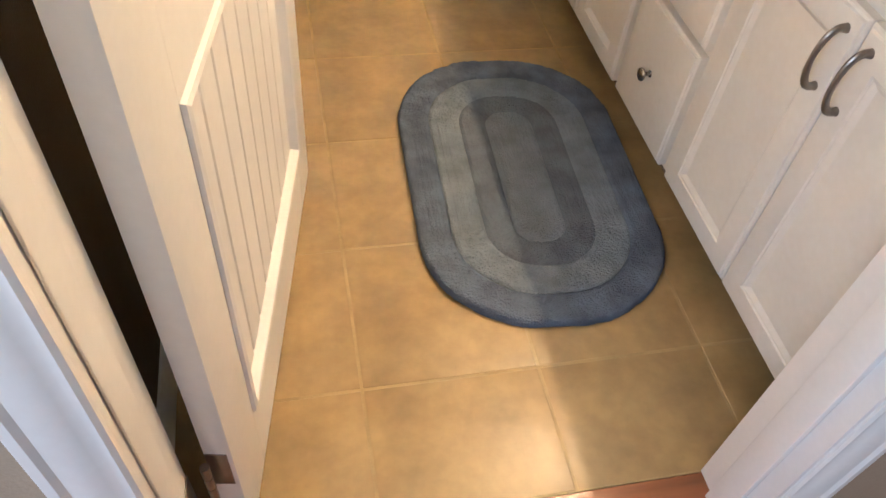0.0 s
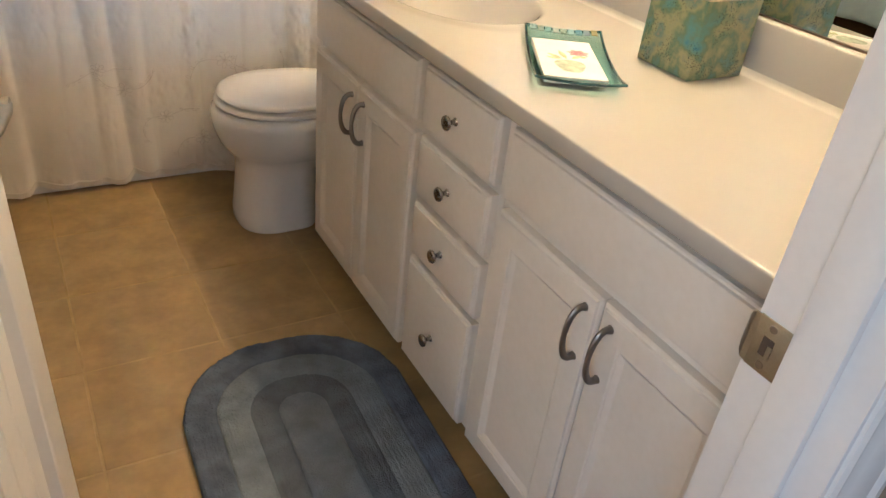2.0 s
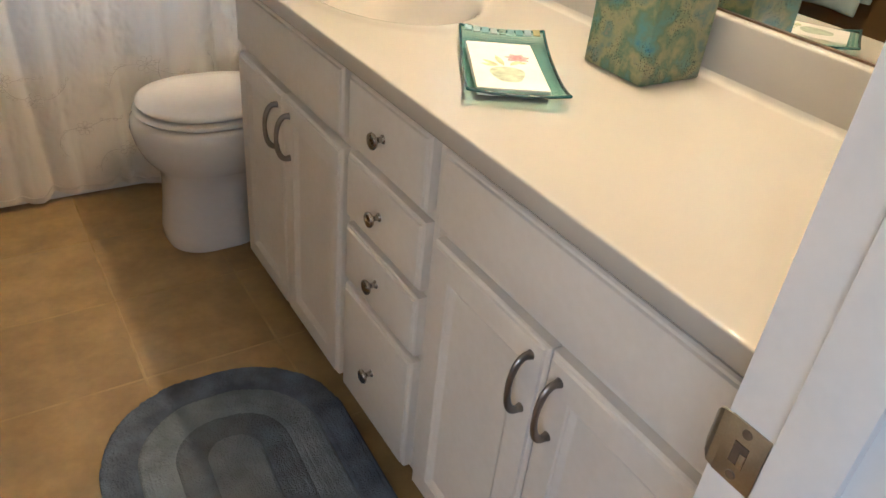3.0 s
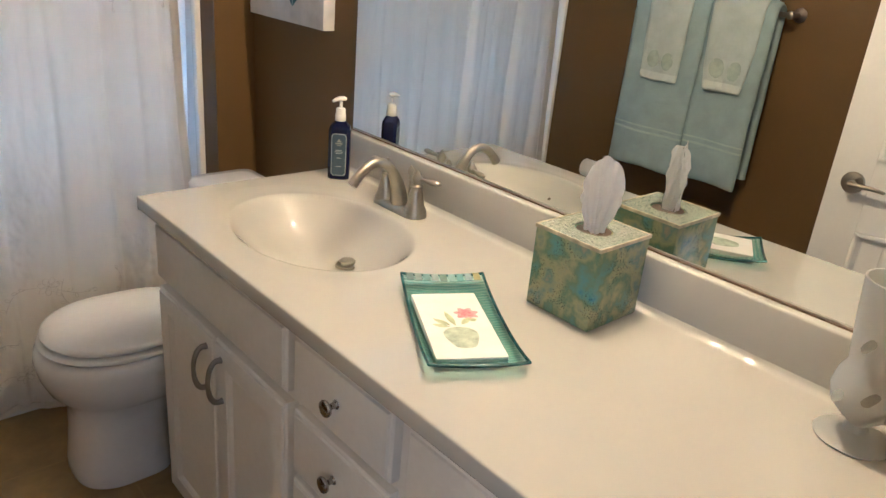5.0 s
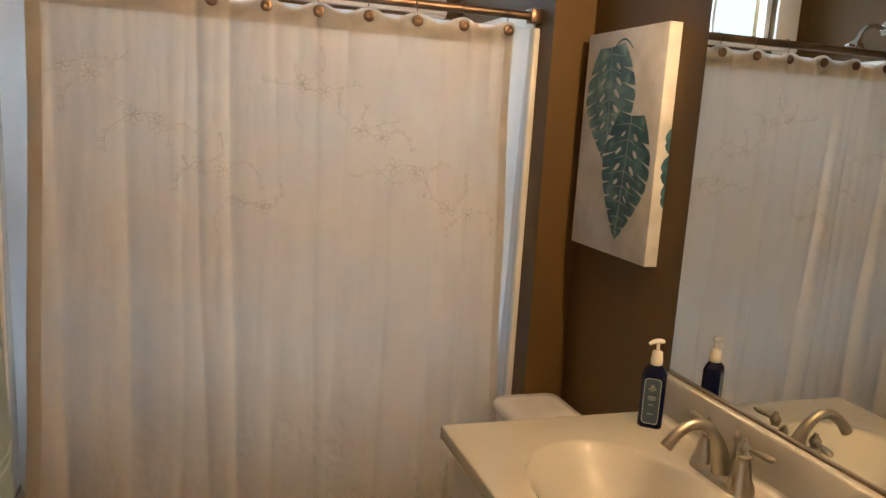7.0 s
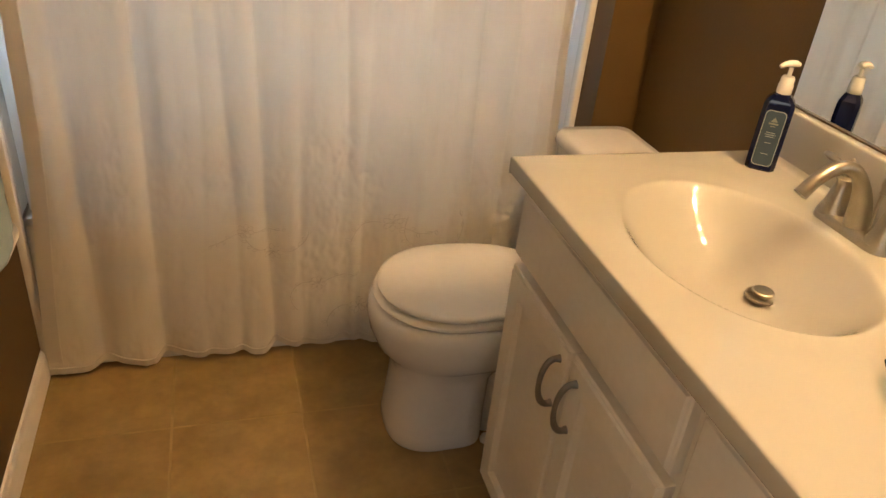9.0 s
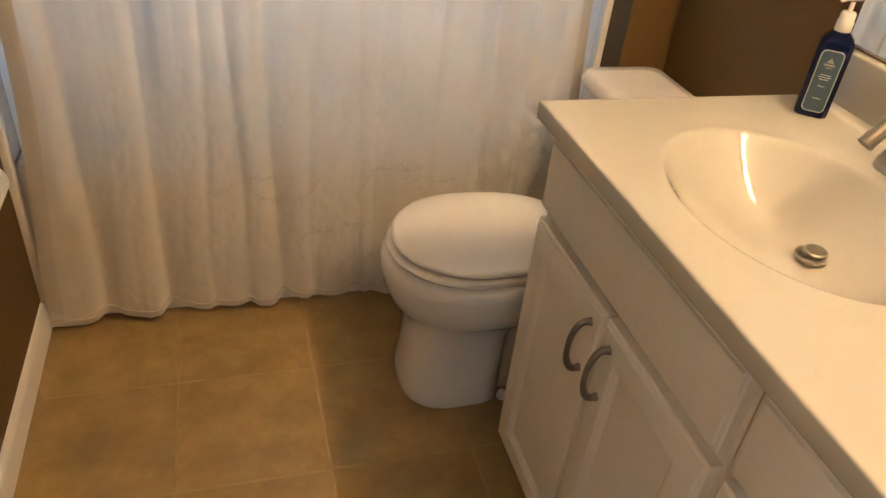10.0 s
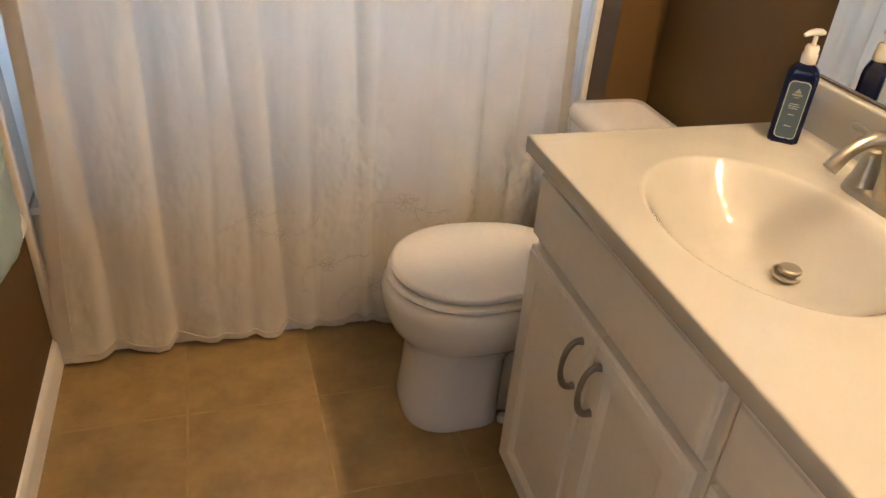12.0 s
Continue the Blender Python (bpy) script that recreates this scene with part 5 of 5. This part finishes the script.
def monstera(cx, cy, length, width, tilt, lobes=8, seed=0):
    """Half strips from midrib to a notched edge; the tip points down."""
    rr = random.Random(seed)
    ca, sa = math.cos(radians(tilt)), math.sin(radians(tilt))

    def put(a, b):
        return (cx + a * ca - b * sa, cy + a * sa + b * ca)

    def reach(t):
        return width * (math.sin(math.pi * min(1, 0.05 + 0.95 * t) ** 0.62)) ** 0.85 if t < 1 else 0.0

    def edge(side, t, k=1.0):
        e = reach(t) * k
        return put(side * e, length * (0.5 - t) - 0.42 * e * (1 - t * 0.75) + 0.10 * length * math.exp(-t * 9) * k)

    strips, slits = [], []
    for side in (-1, 1):
        n = 90
        strip = []
        for k in range(n + 1):
            t = k / n
            f = (t * lobes) % 1
            strip.append((put(0, length * (0.5 - t)), edge(side, t, 0.94 + 0.06 * abs(math.sin(math.pi * f)) ** 0.5)))
        strips.append(strip)
        for k in range(1, lobes):
            t = k / lobes
            inner = rr.uniform(0.42, 0.66)
            wd = 0.016 * rr.uniform(0.7, 1.3)
            slits.append([(edge(side, t - wd * s ** 1.5, inner + (1.04 - inner) * s), edge(side, t + wd * s ** 1.5 + 0.002, inner + (1.04 - inner) * s)) for s in (q / 8 for q in range(9))])
    holes = []
    for side in (-1, 1):
        for k in range(lobes - 3):
            t = 0.14 + 0.62 * (k + rr.uniform(-0.1, 0.1)) / (lobes - 3)
            w = reach(t)
            a = side * w * rr.uniform(0.26, 0.36)
            hl, hw2, ang = w * rr.uniform(0.10, 0.18), w * rr.uniform(0.035, 0.06), radians(side * -38)
            b = length * (0.5 - t) - 0.2 * abs(a)
            top, bot = [], []
            for q in range(7):
                s = -1 + q / 3
                u, v = hl * s, hw2 * math.sqrt(max(0, 1 - s * s))
                top.append(put(a + u * math.cos(ang) - v * math.sin(ang), b + u * math.sin(ang) + v * math.cos(ang)))
                bot.append(put(a + u * math.cos(ang) + v * math.sin(ang), b + u * math.sin(ang) - v * math.cos(ang)))
            holes.append(list(zip(top, bot)))
    veins = []
    for side in (-1, 1):
        for k in range(lobes):
            t = (k + 0.45) / lobes
            veins.append([(edge(side, t - 0.004 * (1 - q / 6), 0.04 + 0.80 * q / 6), edge(side, t + 0.004 * (1 - q / 6) + 0.0004, 0.04 + 0.80 * q / 6)) for q in range(7)])
    veins.append([(put(-0.0016, length * (0.5 - q / 12)), put(0.0016, length * (0.5 - q / 12))) for q in range(13)])
    return strips, holes + slits, veins


PY0, PY1, PZ0, PZ1, PD = 2.078, 2.459, 1.202, 1.777, 0.035
art = thing("canvas_picture", (RIGHT, (PY0 + PY1) / 2, PZ0), "canvas painting of two teal split leaves on white", "picture")
bm = bmesh.new()
box(bm, RIGHT - PD, RIGHT, PY0, PY1, PZ0, PZ1, 0.002)
part("stretched_canvas", bm, CANVAS, art)


def on_right(a, b, lift):
    # a runs to the viewer's right, b up, from the picture's centre
    return Vector((RIGHT - PD - lift, (PY0 + PY1) / 2 - a, (PZ0 + PZ1) / 2 + b))


st, ho, ve = monstera(-0.048, 0.094, 0.305, 0.124, 4, 8, 1)
painted(art, on_right, st, LEAF_TEAL, "painted_leaf", 0.0006)
for vein in ve:
    painted(art, on_right, [vein], CANVAS_PALE, "painted_vein", 0.0008)
for gap in ho:
    painted(art, on_right, [gap], CANVAS, "painted_leaf_gap", 0.0010)
st, ho, ve = monstera(0.056, -0.087, 0.318, 0.112, -5, 8, 2)
painted(art, on_right, st, LEAF_NAVY, "painted_leaf", 0.0013)
for vein in ve:
    painted(art, on_right, [vein], CANVAS_PALE, "painted_vein", 0.0015)
for gap in ho:
    painted(art, on_right, [gap], CANVAS, "painted_leaf_gap", 0.0017)
painted(art, on_right, [[((-0.055 + 0.10 * t, 0.235 + 0.03 * math.sin(3 * t)), (-0.055 + 0.10 * t, 0.230 + 0.03 * math.sin(3 * t))) for t in (k / 8 for k in range(9))]], LEAF_NAVY, "painted_stem", 0.0018)
bm = bmesh.new()
for zc, hgt, w in ((1.505, 0.030, 0.016), (1.435, 0.036, 0.020), (1.375, 0.030, 0.013)):
    pts = [(RIGHT - 0.0005, zc + hgt)] + [(RIGHT - w * math.sin(math.pi * t) ** 0.6 * (1 - 0.35 * math.exp(-((t - 0.55) / 0.08) ** 2)), zc + hgt - 2 * hgt * t) for t in (k / 14 for k in range(1, 14))] + [(RIGHT - 0.0005, zc - hgt)]
    bm.faces.new([bm.verts.new((x, PY0 - 0.0006, z)) for x, z in pts])
part("painted_edge_leaf", bm, LEAF_NAVY, art, smooth=0)

QY0, QY1, QZ0, QZ1 = 1.755, 2.142, 1.545, 2.105
art2 = thing("canvas_picture", (LEFT, (QY0 + QY1) / 2, QZ0), "canvas painting of hanging blue and green leaf branches", "picture")
bm = bmesh.new()
box(bm, LEFT, LEFT + PD, QY0, QY1, QZ0, QZ1, 0.002)
part("stretched_canvas", bm, CANVAS, art2)


def on_left(a, b, lift):
    return Vector((LEFT + PD + lift, (QY0 + QY1) / 2 + a, (QZ0 + QZ1) / 2 + b))


def blade(x, y, ang, ln, w):
    c, s = math.cos(radians(ang)), math.sin(radians(ang))
    out = []
    for k in range(11):
        t = k / 10
        o = w * math.sin(math.pi * t ** 0.8)
        bend = 0.12 * ln * math.sin(math.pi * t)
        px, py = x + c * ln * t - s * bend, y + s * ln * t + c * bend
        out.append(((px - s * o, py + c * o), (px + s * o, py - c * o)))
    return out


rl = random.Random(12)
sets = {"a": [], "b": [], "c": []}
# two drooping branches seen from the room; a is mirrored along the wall
for bx, by, ln, lean in ((0.045, 0.20, 0.36, 3), (-0.085, 0.20, 0.26, -4)):
    for k in range(8):
        t = k / 7
        y = by - ln * t
        x = bx + lean * 0.01 * t
        for side in (-1, 1):
            if rl.random() < 0.12:
                continue
            sets[rl.choice("aabbc")].append(blade(x, y, -90 + side * rl.uniform(26, 66) * (1 - 0.5 * t), rl.uniform(0.10, 0.145) * (1 - 0.25 * t), rl.uniform(0.009, 0.013)))
    sets["c"].append([((bx + lean * 0.01 * t - 0.0016, by + 0.06 - (ln + 0.06) * t), (bx + lean * 0.01 * t + 0.0016, by + 0.06 - (ln + 0.06) * t)) for t in (q / 10 for q in range(11))])
for i, (k, mt) in enumerate((("a", LEAF_GREEN), ("b", LEAF_BLUE), ("c", LEAF_NAVY))):
    for j, strip in enumerate(sets[k]):
        painted(art2, on_left, [strip], mt, "painted_leaf", 0.0006 + 0.0002 * ((j * 3 + i) % 9))

# ---- towel bar and towels ----
BARX, BARZ = LEFT + 0.072, 1.310
bar = thing("towel_bar", (LEFT, 1.91, BARZ), "nickel towel bar with round wall brackets", "towel bar")
bm = bmesh.new()
tube(bm, [(BARX, 1.590, BARZ), (BARX, 2.232, BARZ)], 0.0085, 16, up=(1, 0, 0))
part("bar", bm, DARK_NICKEL, bar)
for y in (1.590, 2.232):
    bm = bmesh.new()
    lathe(bm, [(0.024, 0), (0.024, 0.004), (0.016, 0.010), (0.009, 0.016), (0.0085, 0.063), (0.013, 0.068), (0.013, 0.080), (0.006, 0.084)], pose(LEFT, y, BARZ, 0, 90, 0), 22)
    part("bracket", bm, DARK_NICKEL, bar)


def towel(name, y0, y1, z_front, z_back, r, mt, label, bands, seed, taper=0.0, thick=0.010, spots=(), flare=0.0):
    """A folded towel laid over the bar; r is its clearance from the bar's middle."""
    t = thing(name, (BARX, (y0 + y1) / 2, BARZ), label, "towel", "towels on the bar")
    mid = (y0 + y1) / 2

    def front(s, z):
        """How far the front fall stands out at s across and height z, and its y."""
        drop = max(0, (BARZ - z) / (BARZ - z_front))
        y = mid + (y0 - mid + (y1 - y0) * s) * (1 - taper * drop ** 2) + 0.004 * noise.noise(Vector((z * 7, seed, 2.0 * (s > 0.5)))) * drop
        wob = (0.014 * noise.noise(Vector((s * 2.4 + seed, z * 4, seed))) + 0.005 * math.sin(s * math.pi * 2 + seed)) * drop
        wob += 0.0022 * noise.noise(Vector((s * 11, z * 42, seed))) + 0.0014 * noise.noise(Vector((s * 30, z * 110, seed)))
        return y, wob + flare * drop ** 2

    def rounded(s):
        return 0.30 + 0.70 * math.sqrt(1 - (1 - min(1, 7 * min(s, 1 - s))) ** 2)

    bm = bmesh.new()
    path = []
    nf = 64
    for k in range(nf + 1):
        path.append((r, z_front + (BARZ - z_front) * k / nf))
    for k in range(1, 10):
        a = math.pi * k / 10
        path.append((r * math.cos(a), BARZ + r * math.sin(a)))
    for k in range(14):
        path.append((-r, BARZ - (BARZ - z_back) * k / 13))
    rings = []
    n = 36
    for i, (dx, z) in enumerate(path):
        ring_o, ring_i = [], []
        hem = (0.45, 0.8, 1.0)[min(i, 2)]
        for k in range(n + 1):
            s = k / n
            y, wob = front(s, z)
            half = (thick / 2) * rounded(s) * hem
            wob = wob if dx > 0 else 0
            sag = 0.007 * noise.noise(Vector((s * 3, seed, 1))) * (1 - min(i, 4) / 4)
            ring_o.append(Vector((BARX + dx + half * (dx / r) + wob, y, z + half * (max(0, z - BARZ) / r) + sag)))
            ring_i.append(Vector((BARX + dx - half * (dx / r) + wob, y, z - half * (max(0, z - BARZ) / r) + sag)))
        rings.append(ring_o + ring_i[::-1])
    loft(bm, rings)
    part("cloth", bm, mt, t, smooth=70)
    for z0, z1, lift, s0, s1 in bands:
        bm = bmesh.new()
        strip = []
        for q in range(7):
            zz = z0 + (z1 - z0) * q / 6
            row = []
            for k in range(n + 1):
                s = s0 + (s1 - s0) * k / n
                y, wob = front(s, zz)
                row.append(Vector((BARX + r + (thick / 2) * rounded(s) + wob + lift * math.sin(math.pi * (0.12 + 0.76 * q / 6)), y, zz)))
            strip.append(row + [p - Vector((0.004, 0, 0)) for p in reversed(row)])
        loft(bm, strip)
        part("woven_border", bm, BORDER if mt is TOWEL else TOWEL_HEM, t, "flat woven border", smooth=60)
    for sc, zc, rad in spots:
        bm = bmesh.new()
        rows = []
        for e in (0.35, 0.7, 1.0):
            rows.append([])
            for k in range(24):
                a = 2 * math.pi * k / 24
                s, zz = sc + e * rad / (y1 - y0) * math.cos(a), zc + e * rad * 1.15 * math.sin(a)
                y, wob = front(s, zz)
                rows[-1].append(Vector((BARX + r + (thick / 2) * rounded(s) + wob + (0.0012 if e < 1 else 0.0002), y, zz)))
        loft(bm, [[p - Vector((0.003, 0, 0)) for p in rows[2]], rows[2], rows[1], rows[0]])
        part("appliqued_shell", bm, TOWEL_SPOT, t, "round tone-on-tone patch", smooth=60)
    return t


towel("bath_towel", 1.620, 1.858, 0.695, 0.73, 0.027, TOWEL, "folded aqua terry bath towel hanging on the bar", ((0.828, 0.836, 0.0012, 0.0, 1.0), (0.850, 0.856, 0.0010, 0.0, 1.0)), 1.3, thick=0.030, flare=0.018)
towel("bath_towel", 1.863, 2.170, 0.685, 0.72, 0.027, TOWEL, "folded aqua terry bath towel hanging on the bar", ((0.818, 0.826, 0.0012, 0.0, 1.0), (0.840, 0.846, 0.0010, 0.0, 1.0)), 4.1, thick=0.030, flare=0.024)
towel("hand_towel", 1.652, 1.838, 1.030, 1.10, 0.050, TOWEL_PALE, "pale aqua hand towel laid over a bath towel", ((1.036, 1.062, 0.0014, 0.0, 1.0),), 2.2, taper=0.26, thick=0.014, spots=((0.30, 1.105, 0.030), (0.70, 1.108, 0.030)))
towel("hand_towel", 1.920, 2.092, 1.020, 1.10, 0.050, TOWEL_PALE, "pale aqua hand towel laid over a bath towel", ((1.026, 1.052, 0.0014, 0.0, 1.0),), 6.4, taper=0.12, thick=0.014, spots=((0.30, 1.096, 0.028), (0.70, 1.098, 0.028)))

# ---- toilet paper ----
holder = thing("paper_holder", (LEFT, 2.27, 0.63), "nickel toilet paper holder on the wall", "paper holder")
bm = bmesh.new()
lathe(bm, [(0.022, 0), (0.022, 0.004), (0.014, 0.010), (0.009, 0.015), (0.008, 0.066), (0.012, 0.072), (0.004, 0.076)], pose(LEFT, 2.215, 0.655, 0, 90, 0), 20)
part("post", bm, NICKEL, holder)
bm = bmesh.new()
tube(bm, [(LEFT + 0.066, 2.215, 0.655), (LEFT + 0.066, 2.216, 0.62), (LEFT + 0.064, 2.220, 0.602), (LEFT + 0.046, 2.238, 0.592), (LEFT + 0.046, 2.335, 0.592)], 0.0055, 12, up=(1, 0, 0))
part("arm", bm, NICKEL, holder)
roll = thing("toilet_roll", (LEFT + 0.046, 2.28, 0.584), "partly used white toilet roll on the holder", "toilet roll")
bm = bmesh.new()
RMx = pose(LEFT + 0.046, 2.235, 0.584, -90, 0, 0)
lathe(bm, [(0.020, 0), (0.036, 0.0005), (0.0375, 0.003), (0.0375, 0.092), (0.036, 0.0945), (0.020, 0.095)], RMx, 32)
part("paper", bm, PAPER, roll)
bm = bmesh.new()
lathe(bm, [(0.019, -0.0008), (0.0205, -0.0008), (0.0205, 0.0958), (0.019, 0.0958)], RMx, 24)
part("core", bm, CARD, roll)

# ---- floor tiles and planks ----
tiles = {}
rt = random.Random(5)
xl = [LEFT] + [0.110 + PITCH * k for k in range(0, 4)] + [RIGHT]
yl = [NEAR] + [2.334 - PITCH * k for k in range(5, -1, -1)] + [2.659, 2.70]
for x0, x1 in zip(xl, xl[1:]):
    for y0, y1 in zip(yl, yl[1:]):
        key = (round(x1 - x0, 3), round(y1 - y0, 3))
        if key not in tiles:
            bm = bmesh.new()
            hx, hy = key[0] / 2 - GAP / 2, key[1] / 2 - GAP / 2
            loft(bm, [[Vector((sx * (hx - i), sy * (hy - i), z)) for sx, sy in ((-1, -1), (1, -1), (1, 1), (-1, 1))] for i, z in ((0, -0.008), (0, -0.0016), (0.0015, -0.0002), (0.003, 0.0))])
            tiles[key] = finish(bm, 30)
            tiles[key].materials.append(TILE)
        ob = new("tile", tiles[key])
        ob.parent = floor
        ob.location = ((x0 + x1) / 2, (y0 + y1) / 2, rt.uniform(-0.0004, 0.0002))
        ob.rotation_euler = (rt.uniform(-0.0008, 0.0008), rt.uniform(-0.0008, 0.0008), 0)
bm = bmesh.new()
loft(bm, [[Vector((sx * (1.695 - i), sy * (0.0412 - i), z)) for sx, sy in ((-1, -1), (1, -1), (1, 1), (-1, 1))] for i, z in ((0, -0.012), (0, -0.0012), (0.0012, 0.0))])
plank = finish(bm, 30)
plank.materials.append(WOOD)
for k in range(33):
    ob = new("plank", plank)
    ob.parent = hall_floor
    ob.location = (0.2, NEAR - 0.0425 - 0.083 * k, 0.001)
